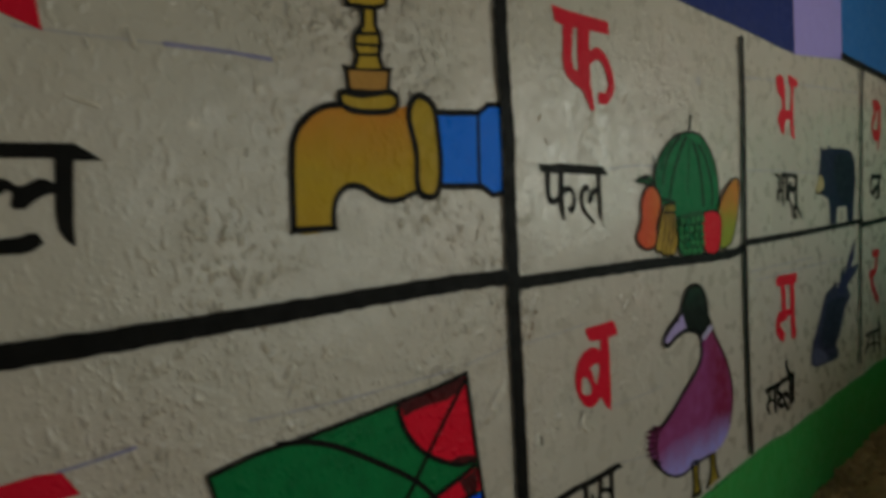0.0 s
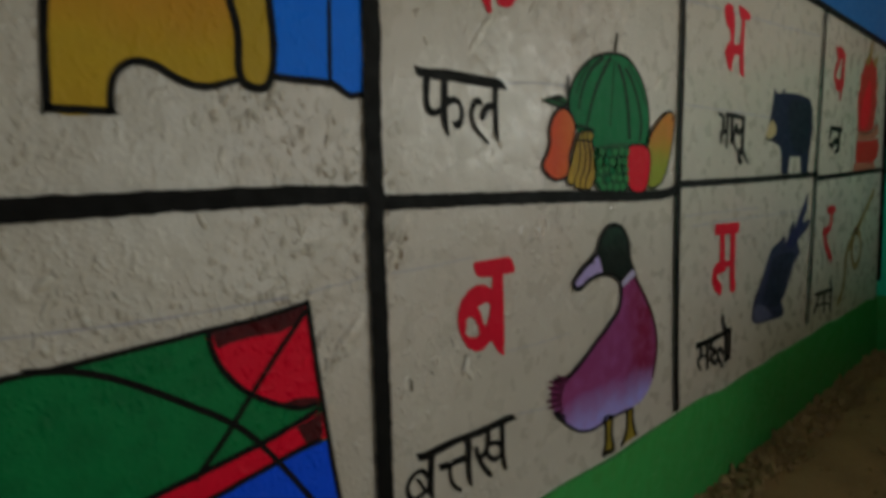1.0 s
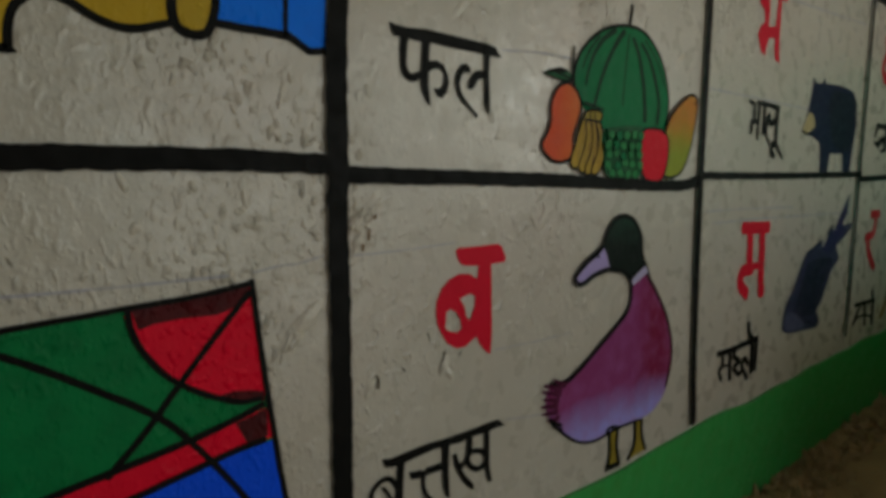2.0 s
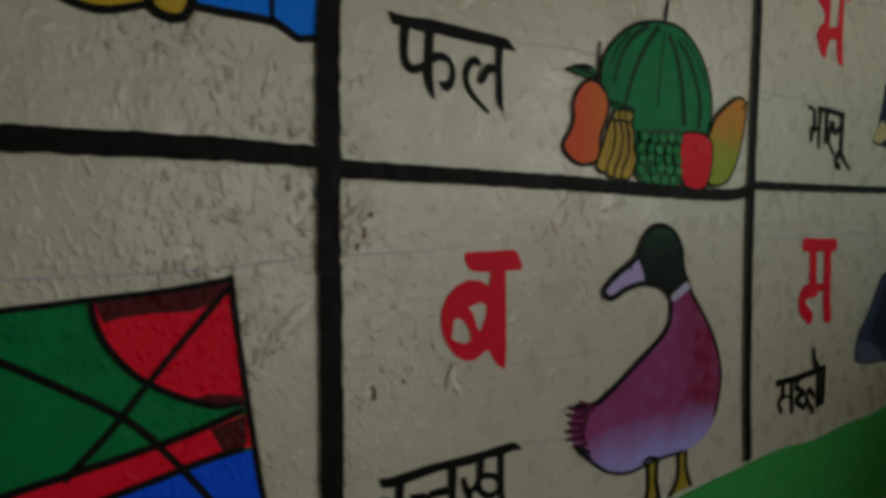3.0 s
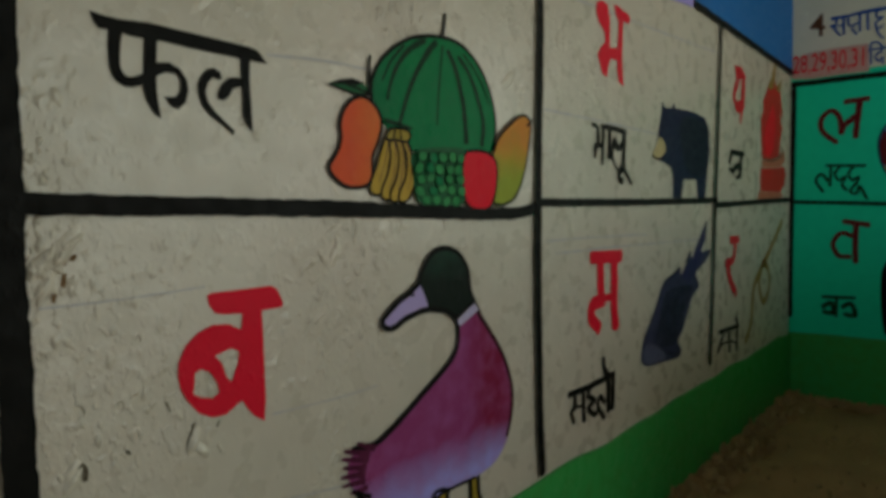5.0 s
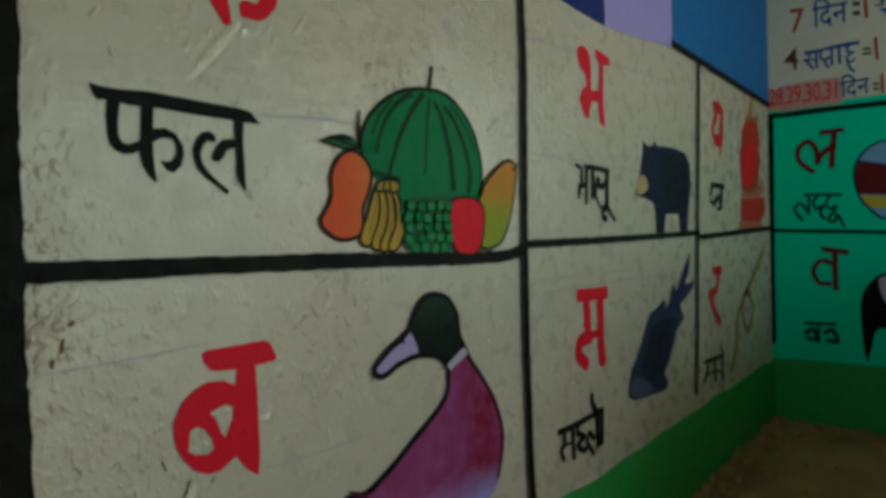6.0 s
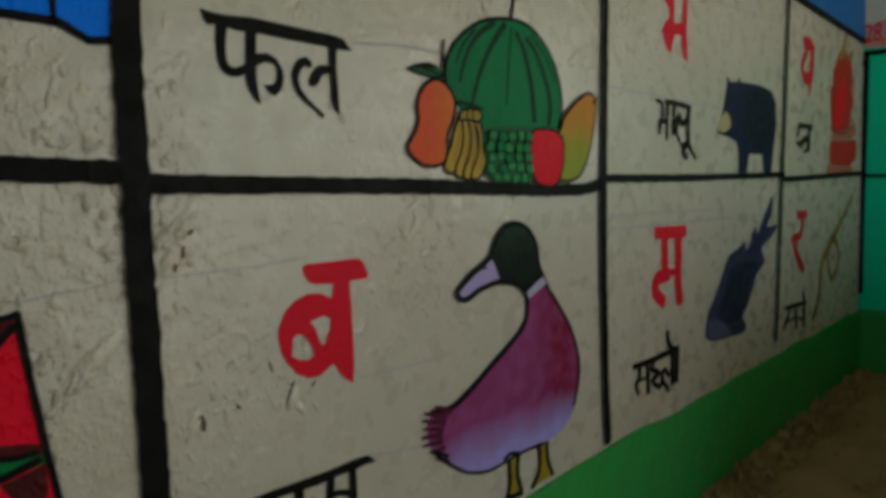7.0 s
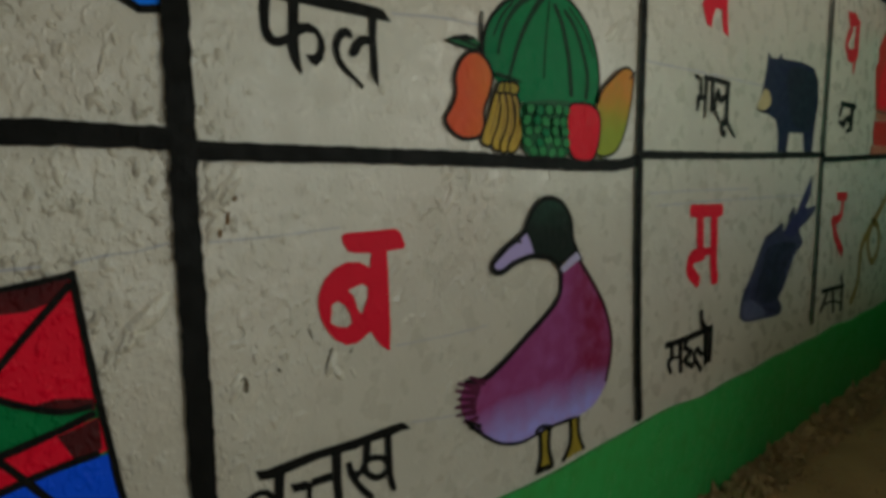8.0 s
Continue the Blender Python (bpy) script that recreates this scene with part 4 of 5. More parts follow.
blob(p, "body", "slate", [(25.60, 23.62), (26.52, 26.21), (29.42, 28.93), (33.18, 33.19), (36.49, 34.25), (39.73, 35.12), (40.12, 33.85), (42.64, 35.82), (43.97, 37.33), (44.63, 36.09), (46.81, 38.20), (49.60, 40.64), (51.04, 41.89), (50.83, 38.86), (48.81, 36.93), (53.48, 36.93), (50.57, 35.07), (46.49, 33.60), (47.90, 31.39), (45.23, 30.07), (43.61, 28.47), (40.96, 25.29), (38.98, 23.87), (40.28, 22.21), (38.81, 21.27), (33.06, 21.62), (28.19, 22.02), (26.29, 22.60)])
blob(p, "tail", "navyblue", [(40.10, 33.58), (44.62, 36.00), (47.32, 38.17), (50.45, 41.26), (48.83, 37.12), (49.79, 35.62), (45.44, 33.26), (42.93, 32.90)])
blob(p, "shade", "fishdark", [(30.63, 25.86), (32.71, 29.24), (34.80, 31.89), (42.87, 32.01), (45.78, 30.73), (42.64, 28.61), (39.53, 25.10), (37.13, 23.53), (32.17, 24.15)])
blob(p, "tip#5", "slatelight", [(26.16, 23.58), (27.42, 25.24), (30.74, 24.43), (34.38, 22.19), (28.21, 22.34)])
stroke(p, "streak#6", "slatemid", 7.3, [(27.98, 24.97), (29.96, 28.03), (33.76, 32.28)])
stroke(p, "streak#7", "slatemid", 7.8, [(41.11, 27.41), (43.67, 29.37), (45.29, 30.98)])
stroke(p, "streak#8", "fishdark", 4.5, [(33.40, 33.33), (36.93, 34.12), (39.49, 34.88)])
stroke(p, "streak#9", "fishdark", 7.4, [(42.14, 35.69), (43.70, 36.99)])
stroke(p, "streak#10", "fishdark", 5.3, [(35.29, 22.68), (38.39, 21.88), (39.81, 22.30)])
stroke(p, "streak#11", "slatemid", 4.4, [(46.55, 34.52), (51.49, 36.52)])

p = picture("painted_letter", "red brushed initial letter ra on cream plaster", "painted letter", "alphabet letters", north)
stroke(p, "letter", "dullred", 14.8, [(63.55, 38.00), (68.21, 37.90)])
stroke(p, "letter", "dullred", 14.9, [(66.13, 37.19), (65.26, 34.53), (61.02, 33.88)])
stroke(p, "letter", "dullred", 17.4, [(62.01, 34.40), (63.07, 31.30), (66.80, 28.02)])

p = picture("painted_word", "black brushed word meaning rope on cream plaster", "painted word", "alphabet words", north)
stroke(p, "letter", "black", 7.8, [(57.41, 22.22), (68.75, 21.74)])
stroke(p, "letter", "black", 10.4, [(60.15, 21.74), (58.49, 20.21), (57.17, 18.85)])
stroke(p, "letter", "black", 12.6, [(63.00, 21.44), (63.38, 17.83)])
stroke(p, "letter", "black", 13.7, [(67.69, 21.48), (67.39, 17.47)])
stroke(p, "letter", "black", 10.5, [(66.81, 23.55), (68.04, 21.64)])
stroke(p, "letter", "black", 4.4, [(58.46, 19.81), (63.52, 19.68), (67.47, 18.52)])

p = picture("painted_rope", "looped ochre painted rope on cream plaster", "wall painting", "alphabet pictures", north)
stroke(p, "rope", "rope", 15.4, [(98.59, 40.45), (93.60, 37.20), (87.98, 33.95), (83.55, 31.49), (81.65, 28.08), (84.66, 24.30), (88.73, 26.88), (87.75, 30.97), (83.62, 32.42)])
stroke(p, "rope", "rope", 16.5, [(83.55, 31.49), (78.06, 27.93), (76.40, 21.37), (72.77, 17.97)])

p = picture("painted_letter", "red brushed initial letter ba on cream plaster", "painted letter", "alphabet letters", north)
shape(p, "headline", "red", [(-38.27, 39.59), (-37.93, 39.77), (-35.86, 39.75), (-33.54, 39.77), (-33.07, 39.51), (-32.58, 38.50), (-32.74, 38.19), (-34.20, 38.17), (-35.95, 38.17), (-37.25, 38.30), (-37.75, 38.46), (-38.14, 39.05)])
shape(p, "stem", "red", [(-35.76, 38.30), (-34.34, 38.24), (-34.29, 36.47), (-34.27, 34.05), (-34.28, 32.04), (-34.45, 30.63), (-35.17, 31.15), (-35.73, 31.82), (-36.07, 32.41), (-36.84, 33.77), (-36.29, 34.89), (-36.16, 35.84), (-36.02, 36.78)])
shape(p, "bowl", "red", [(-35.65, 36.95), (-36.85, 37.63), (-37.91, 37.73), (-38.96, 37.39), (-39.79, 36.74), (-40.31, 35.76), (-40.39, 34.87), (-40.21, 33.99), (-39.78, 33.18), (-39.14, 32.35), (-38.22, 31.83), (-37.29, 31.80), (-36.61, 32.17), (-36.06, 32.45), (-35.85, 33.03), (-36.84, 33.77), (-37.64, 33.35), (-38.16, 33.10), (-38.97, 33.31), (-39.44, 33.65), (-39.32, 34.36), (-39.29, 34.87), (-38.75, 35.12), (-37.89, 35.73), (-36.72, 36.02), (-36.16, 35.72), (-35.72, 35.63)])
shape(p, "bowl", "red", [(-38.84, 35.07), (-37.89, 35.77), (-37.42, 35.13), (-37.16, 34.23), (-36.75, 33.75), (-37.68, 33.29), (-37.81, 34.00), (-38.28, 34.75)])

p = picture("painted_word", "black brushed word meaning duck on cream plaster", "painted word", "alphabet words", north)
shape(p, "headline", "black", [(-45.63, 24.96), (-44.87, 24.80), (-43.69, 24.84), (-41.61, 24.92), (-39.43, 24.84), (-37.11, 24.79), (-34.63, 24.87), (-33.49, 24.83), (-33.08, 24.53), (-32.67, 24.05), (-33.62, 24.17), (-34.66, 24.06), (-36.41, 24.13), (-37.85, 24.01), (-39.46, 24.16), (-40.78, 24.24), (-42.07, 24.17), (-43.72, 24.06), (-44.52, 24.04), (-45.37, 24.22)])
shape(p, "letter", "black", [(-44.31, 24.28), (-43.55, 24.24), (-43.73, 22.22), (-43.79, 20.16), (-44.10, 20.41), (-44.43, 20.98), (-44.60, 21.71), (-44.42, 22.80)])
stroke(p, "letter", "black", (4.2, 4.2), [(-44.43, 22.58), (-44.95, 23.25), (-45.72, 23.35), (-46.41, 22.99), (-46.71, 22.34), (-46.52, 21.62), (-45.94, 21.18), (-45.13, 21.30), (-44.40, 21.58)])
stroke(p, "letter", "black", 3.0, [(-45.63, 22.77), (-45.23, 22.28), (-44.88, 21.61), (-44.42, 21.20)])
shape(p, "letter#2", "black", [(-43.20, 23.23), (-42.62, 23.11), (-42.12, 23.09), (-41.63, 22.80), (-41.53, 23.05), (-39.96, 23.00), (-39.89, 22.34), (-41.21, 22.45), (-41.98, 22.39), (-42.98, 22.55)])
stroke(p, "letter#2", "black", (4.4, 3.2), [(-41.72, 22.59), (-41.84, 21.88), (-41.62, 21.02), (-41.21, 20.47), (-40.58, 19.91)])
shape(p, "letter#2", "black", [(-39.90, 24.27), (-39.09, 24.15), (-39.18, 22.14), (-39.14, 20.91), (-39.09, 19.75), (-39.54, 20.13), (-39.82, 20.90), (-39.89, 22.34)])
shape(p, "letter#3", "black", [(-38.76, 23.26), (-38.30, 23.26), (-38.14, 22.69), (-37.80, 21.77), (-37.25, 21.00), (-36.41, 20.04), (-36.48, 19.64), (-36.91, 19.85), (-37.65, 20.69), (-38.27, 21.65), (-38.62, 22.40)])
shape(p, "letter#3", "black", [(-37.17, 24.31), (-36.49, 24.36), (-36.64, 23.06), (-37.00, 22.60), (-37.13, 21.80), (-37.50, 22.03), (-37.80, 21.69), (-38.15, 22.44), (-37.68, 22.32), (-37.33, 22.81)])
stroke(p, "letter#3", "black", 5.0, [(-36.89, 22.87), (-36.21, 22.86), (-35.33, 22.47), (-35.00, 21.79), (-35.47, 21.27), (-36.27, 21.32), (-36.93, 21.83), (-37.10, 22.42), (-36.89, 22.87)])
shape(p, "letter#3", "black", [(-35.26, 24.16), (-34.60, 24.26), (-34.61, 22.64), (-34.61, 21.13), (-34.30, 19.70), (-34.71, 19.69), (-35.05, 20.38), (-35.21, 21.50)])

p = picture("painted_silhouette", "purple and dark green painted shape on ochre stalks", "wall painting", "alphabet pictures", north)
shape(p, "stalk#12", "ochre", [(-17.02, 19.44), (-15.63, 19.22), (-15.80, 17.35), (-15.18, 15.35), (-17.37, 15.63), (-16.97, 16.95)])
stroke(p, "stalkline", "black", 6.2, [(-17.10, 19.46), (-16.97, 16.95), (-17.44, 15.65)])
stroke(p, "stalkline", "black", 6.1, [(-15.63, 19.22), (-15.80, 17.35), (-15.26, 15.38)])
stroke(p, "stalkline", "black", 6.1, [(-17.67, 15.51), (-15.18, 15.35)])
shape(p, "stalk#13", "ochre", [(-12.38, 19.23), (-11.19, 19.19), (-11.03, 17.25), (-10.24, 15.48), (-13.64, 15.26), (-12.56, 16.63)])
stroke(p, "stalkline", "black", 5.9, [(-12.38, 19.23), (-12.47, 16.72), (-13.64, 15.32)])
stroke(p, "stalkline", "black", 5.6, [(-11.19, 19.19), (-11.03, 17.25), (-10.24, 15.48)])
blob(p, "body", "purple", [(-13.70, 33.96), (-10.83, 34.90), (-8.67, 32.46), (-6.40, 29.44), (-5.26, 26.16), (-5.53, 23.61), (-6.36, 21.34), (-8.65, 19.64), (-11.71, 19.19), (-15.79, 19.21), (-19.56, 19.07), (-22.37, 19.81), (-24.99, 21.37), (-26.53, 22.91), (-27.18, 24.08), (-27.08, 25.68), (-25.52, 26.19), (-22.24, 26.96), (-18.70, 28.89), (-15.69, 30.54), (-14.11, 32.02)])
stroke(p, "body", "darkmaroon", 5.0, [(-10.83, 34.90), (-8.67, 32.46), (-6.49, 29.45), (-5.35, 26.18), (-5.62, 23.63), (-6.36, 21.75)])
stroke(p, "body", "black", 3.1, [(-11.71, 19.19), (-15.78, 19.31), (-19.56, 19.07), (-22.37, 19.71), (-24.67, 21.15), (-26.72, 22.95)])
stroke(p, "body", "black", 5.6, [(-26.76, 26.32), (-24.57, 26.11), (-22.24, 26.96), (-18.70, 28.89), (-15.69, 30.54), (-14.03, 32.01), (-13.78, 33.96)])
stroke(p, "body", "black", 4.0, [(-17.78, 19.42), (-16.87, 19.72), (-15.31, 19.26)])
stroke(p, "fringe#14", "plum", (6.0, 2.3), [(-24.51, 25.82), (-26.26, 26.70)])
stroke(p, "fringe#15", "plum", (6.3, 2.3), [(-25.15, 25.56), (-27.61, 26.47)])
stroke(p, "fringe#16", "plum", (6.3, 2.3), [(-25.29, 25.11), (-27.86, 25.92)])
stroke(p, "fringe#17", "plum", (5.9, 1.8), [(-25.56, 24.59), (-27.76, 25.21)])
stroke(p, "fringe#18", "plum", (6.4, 2.3), [(-25.69, 24.15), (-28.02, 24.53)])
stroke(p, "fringe#19", "plum", (6.1, 1.9), [(-25.71, 23.58), (-27.92, 23.82)])
stroke(p, "fringe#20", "plum", (5.3, 1.9), [(-25.47, 22.96), (-27.09, 23.03)])
stroke(p, "fringe#21", "black", (4.1, 1.8), [(-25.10, 22.11), (-26.96, 23.19)])
stroke(p, "fringe#22", "black", (3.6, 1.8), [(-24.98, 21.61), (-26.48, 22.38)])
blob(p, "cap", "darkcap", [(-19.08, 38.19), (-18.57, 39.34), (-17.47, 40.68), (-15.75, 41.26), (-13.67, 40.73), (-12.31, 39.06), (-11.91, 36.97), (-11.33, 35.99), (-14.25, 34.82), (-15.65, 35.58), (-17.89, 35.98), (-18.24, 36.79)])
stroke(p, "cap", "black", 4.7, [(-19.08, 38.19), (-18.57, 39.34), (-17.47, 40.68), (-15.75, 41.26), (-13.67, 40.73), (-12.31, 39.06), (-11.91, 36.97), (-10.66, 34.88)])
blob(p, "spout", "lavender", [(-19.08, 38.39), (-18.24, 37.28), (-18.03, 36.04), (-20.38, 35.70), (-22.09, 35.11), (-23.08, 35.27), (-23.27, 35.90), (-21.73, 36.98), (-20.35, 37.62)])
stroke(p, "spout", "black", 5.5, [(-19.08, 38.39), (-20.35, 37.72), (-21.72, 37.07), (-23.27, 35.94), (-23.02, 35.27), (-22.09, 35.15), (-20.38, 35.75), (-18.03, 36.09), (-15.65, 35.69), (-14.41, 34.94), (-13.78, 33.96)])
stroke(p, "spout", "black", 2.4, [(-20.35, 37.67), (-19.59, 37.54)])
shape(p, "collar", "lilac", [(-14.02, 34.55), (-11.50, 35.89), (-10.74, 35.16), (-13.62, 34.00)])
stroke(p, "collar", "black", 3.6, [(-14.41, 34.73), (-11.58, 36.00)])

p = picture("painted_grid_line", "thick black hand-painted upright dividing line", "painted line", "grid lines", north)
stroke(p, "line", "black", 16.1, [(-48.71, 70.90), (-48.79, 64.33), (-48.54, 57.68), (-48.77, 52.95), (-48.86, 47.18), (-48.94, 42.90), (-48.96, 38.41), (-48.95, 34.32), (-49.03, 28.74), (-49.13, 24.38), (-49.05, 21.49)])

p = picture("painted_grid_line", "thick black hand-painted level dividing line", "painted line", "grid lines", north)
stroke(p, "line", "black", 13.0, [(-88.58, 46.42), (-86.02, 46.42), (-81.00, 46.33), (-69.79, 46.33), (-62.94, 46.33), (-56.20, 46.31), (-54.16, 46.27), (-49.89, 46.10), (-49.01, 45.99)])

p = picture("painted_grid_line", "black hand-painted level dividing line", "painted line", "grid lines", north)
stroke(p, "line", "black", 11.7, [(-48.60, 45.46), (-45.03, 45.34), (-40.12, 45.22), (-34.07, 45.10)])
stroke(p, "line", "black", 12.0, [(-34.96, 45.12), (-26.44, 44.87), (-12.50, 44.31), (-4.10, 44.16), (-0.29, 44.76)])

p = picture("painted_grid_line", "black hand-painted level dividing line", "painted line", "grid lines", north)
stroke(p, "line", "black", 9.2, [(-0.27, 45.19), (16.31, 45.09), (34.59, 45.10), (55.79, 45.21)])

p = picture("painted_grid_line", "black hand-painted level dividing line", "painted line", "grid lines", north)
stroke(p, "line", "black", 10.1, [(54.57, 44.36), (77.42, 44.73), (104.46, 45.17)])

p = picture("painted_grid_line", "thin black hand-painted upright dividing line", "painted line", "grid lines", north)
stroke(p, "line", "black", 11.4, [(0.41, 72.88), (0.44, 71.57), (0.53, 64.43), (0.34, 59.90), (-0.02, 51.89), (-0.39, 43.82)])
stroke(p, "line", "black", 12.6, [(-0.37, 44.39), (-0.57, 34.47), (-0.48, 22.51), (-0.18, 15.96)])

p = picture("painted_grid_line", "thin black hand-painted upright dividing line", "painted line", "grid lines", north)
stroke(p, "line", "black", 11.4, [(57.29, 74.75), (55.69, 56.18), (54.58, 44.46), (53.62, 30.89), (52.42, 17.76)])

p = picture("painted_grid_line", "black painted border line under blue panel", "painted line", "grid lines", north)
stroke(p, "line", "black", 11.6, [(44.83, 75.61), (68.88, 74.77), (105.26, 73.44)])

p = picture("chalk_mark", "faint blue chalk guide line on cream plaster", "chalk mark", "guide lines", north)
stroke(p, "mark", "chalk", 2.7, [(-77.05, 62.21), (-73.43, 62.21), (-70.48, 62.08)])

p = picture("chalk_mark", "faint blue chalk guide line on cream plaster", "chalk mark", "guide lines", north)
stroke(p, "mark", "chalk", 2.1, [(-84.15, 40.18), (-82.05, 40.26), (-80.35, 40.35)])

p = picture("chalk_mark", "faint grey guide line on cream plaster", "chalk mark", "guide lines", north)
stroke(p, "mark", "pencil", 1.2, [(-84.25, 62.16), (-81.05, 62.15), (-77.05, 62.21)])

p = picture("chalk_mark", "faint grey guide line on cream plaster", "chalk mark", "guide lines", north)
stroke(p, "mark", "pencil", 1.6, [(-73.80, 40.06), (-66.29, 39.63), (-56.52, 39.52)])

p = picture("chalk_mark", "faint grey guide line on cream plaster", "chalk mark", "guide lines", north)
stroke(p, "mark", "pencil", 1.7, [(-33.13, 55.29), (-28.13, 55.65), (-23.51, 55.62)])

p = picture("chalk_mark", "faint grey guide line on cream plaster", "chalk mark", "guide lines", north)
stroke(p, "mark", "pencil", 2.3, [(0.30, 55.15), (12.40, 54.98), (29.10, 54.65), (52.18, 54.28)])

p = picture("chalk_mark", "faint grey guide line on cream plaster", "chalk mark", "guide lines", north)
stroke(p, "mark", "pencil", 2.4, [(1.01, 67.75), (13.20, 68.40), (30.01, 68.93), (54.66, 69.86)])

p = picture("chalk_mark", "faint grey guide line on cream plaster", "chalk mark", "guide lines", north)
stroke(p, "mark", "pencil", 2.3, [(3.52, 39.51), (20.86, 39.38), (51.10, 38.84)])

p = picture("chalk_mark", "faint grey guide line on cream plaster", "chalk mark", "guide lines", north)
stroke(p, "mark", "pencil", 1.2, [(-47.62, 40.00), (-43.54, 40.00), (-38.38, 40.20)])

p = picture("chalk_mark", "faint grey guide line on cream plaster", "chalk mark", "guide lines", north)
stroke(p, "mark", "pencil", 1.1, [(-33.83, 30.91), (-27.99, 30.70), (-23.88, 30.72)])

p = picture("chalk_mark", "faint grey guide line on cream plaster", "chalk mark", "guide lines", north)
stroke(p, "mark", "pencil", 1.2, [(-32.72, 24.57), (-28.23, 23.89), (-24.78, 23.64)])

p = picture("chalk_mark", "faint grey guide line on cream plaster", "chalk mark", "guide lines", north)
stroke(p, "mark", "pencil", 1.2, [(-54.97, 39.55), (-53.29, 39.80), (-51.83, 39.84), (-49.95, 40.18)])

p = picture("chalk_mark", "faint grey guide line on cream plaster", "chalk mark", "guide lines", north)
stroke(p, "mark", "pencil", 2.0, [(1.50, 40.97), (11.17, 40.93), (27.51, 40.61)])

p = picture("paint_spot", "dark grey round stain on cream plaster", "stain", "", north)
blob(p, "spot", "pencil", [(-12.83, 66.30), (-12.15, 66.66), (-11.57, 66.48), (-11.52, 65.86), (-12.13, 65.46), (-12.70, 65.71)])

p = picture("paint_spot", "rusty brown fleck stain on cream plaster", "stain", "", north)
stroke(p, "spot", "rust", (2.6, 1.2), [(-46.02, 43.83), (-45.85, 43.47), (-45.93, 43.05)])

p = picture("paint_spot", "rusty brown fleck stain on cream plaster", "stain", "", north)
stroke(p, "spot", "rust", (1.2, 2.4), [(-46.09, 43.06), (-46.43, 42.92), (-46.62, 42.75)])

p = picture("paint_spot", "rusty brown fleck stain on cream plaster", "stain", "", north)
stroke(p, "spot", "rust", (2.2, 2.6), [(-45.76, 42.63), (-45.94, 42.43)])

p = picture("paint_spot", "rusty brown fleck stain on cream plaster", "stain", "", north)
stroke(p, "spot", "rust", (2.8, 1.4), [(-46.33, 42.29), (-46.61, 42.13)])

p = picture("paint_spot", "rusty brown fleck stain on cream plaster", "stain", "", north)
stroke(p, "spot", "rust", (1.8, 2.4), [(-46.31, 41.70), (-46.38, 41.41), (-46.43, 41.02)])

p = picture("paint_spot", "rusty brown fleck stain on cream plaster", "stain", "", north)
stroke(p, "spot", "rust", (2.6, 2.0), [(-46.90, 40.64), (-46.95, 40.26)])

# dark strokes painted for the shaded side of lifting flecks and cracks
p = picture("crack_shade_mark", "small dark crack in lifting cream plaster", "crack", "", north)
stroke(p, "crack", "crack", (1.2, 2.8), [(-46.20, 31.04), (-45.96, 31.22), (-45.81, 30.81), (-45.90, 30.33)])

p = picture("crack_shade_mark", "small dark crack in lifting cream plaster", "crack", "", north)
stroke(p, "crack", "crack", (1.2, 2.2), [(-46.35, 30.34), (-46.14, 30.59), (-45.98, 30.92)])

p = picture("crack_shade_mark", "small dark crack in lifting cream plaster", "crack", "", north)
stroke(p, "crack", "crack", (2.8, 1.2), [(-39.91, 30.14), (-39.89, 30.70), (-39.55, 31.53)])

p = picture("crack_shade_mark", "small dark crack in lifting cream plaster", "crack", "", north)
stroke(p, "crack", "crack", (2.2, 1.0), [(-39.59, 31.61), (-39.36, 31.84)])

p = picture("crack_shade_mark", "small dark crack in lifting cream plaster", "crack", "", north)
stroke(p, "crack", "crack", (2.2, 1.6), [(-43.61, 31.27), (-43.43, 31.06)])

p = picture("crack_shade_mark", "small dark crack in lifting cream plaster", "crack", "", north)
stroke(p, "crack", "crack", (1.4, 0.8), [(-41.17, 33.51), (-40.93, 32.88)])

p = picture("crack_shade_mark", "small dark crack in lifting cream plaster", "crack", "", north)
stroke(p, "crack", "crack", (1.6, 0.9), [(-37.96, 31.23), (-37.72, 31.54)])

p = picture("painted_letter", "dark red initial letter la on emerald wall", "painted letter", "alphabet letters", east)
stroke(p, "letter", "darkred", 11.2, [(10.56, 65.84), (14.88, 66.05)])
stroke(p, "letter", "darkred", 11.9, [(13.28, 65.76), (12.89, 61.98), (12.62, 58.17)])
stroke(p, "letter", "darkred", 10.4, [(10.01, 59.16), (9.62, 62.45), (8.09, 64.25), (6.25, 62.81), (6.31, 60.01), (9.09, 57.35)])
stroke(p, "letter", "darkred", 12.0, [(9.90, 59.17), (10.48, 60.86), (12.69, 62.62)])

p = picture("painted_word", "dark green brushed word meaning spinning top on emerald", "painted word", "alphabet words", east)
stroke(p, "letter", "wordgreen", 6.2, [(7.20, 52.43), (14.45, 51.98)])
stroke(p, "letter", "wordgreen", 5.9, [(7.60, 48.98), (6.26, 50.58), (5.20, 49.10), (6.65, 46.73)])
stroke(p, "letter", "wordgreen", 5.6, [(8.10, 52.25), (7.92, 47.95)])
stroke(p, "letter", "wordgreen", 5.8, [(9.78, 52.02), (8.86, 50.56), (9.62, 49.14), (10.84, 49.83), (10.26, 48.10), (11.13, 46.94)])
stroke(p, "letter", "wordgreen", 5.7, [(12.30, 51.87), (11.40, 50.43), (12.14, 49.02), (13.34, 49.70), (12.78, 47.99)])
stroke(p, "letter", "wordgreen", 5.7, [(12.78, 48.24), (11.77, 46.54), (13.07, 46.24), (13.53, 47.71), (14.87, 44.94)])

p = picture("painted_letter", "dark red initial letter va on emerald wall", "painted letter", "alphabet letters", east)
stroke(p, "letter", "darkred", 11.2, [(10.68, 40.18), (15.31, 39.39)])
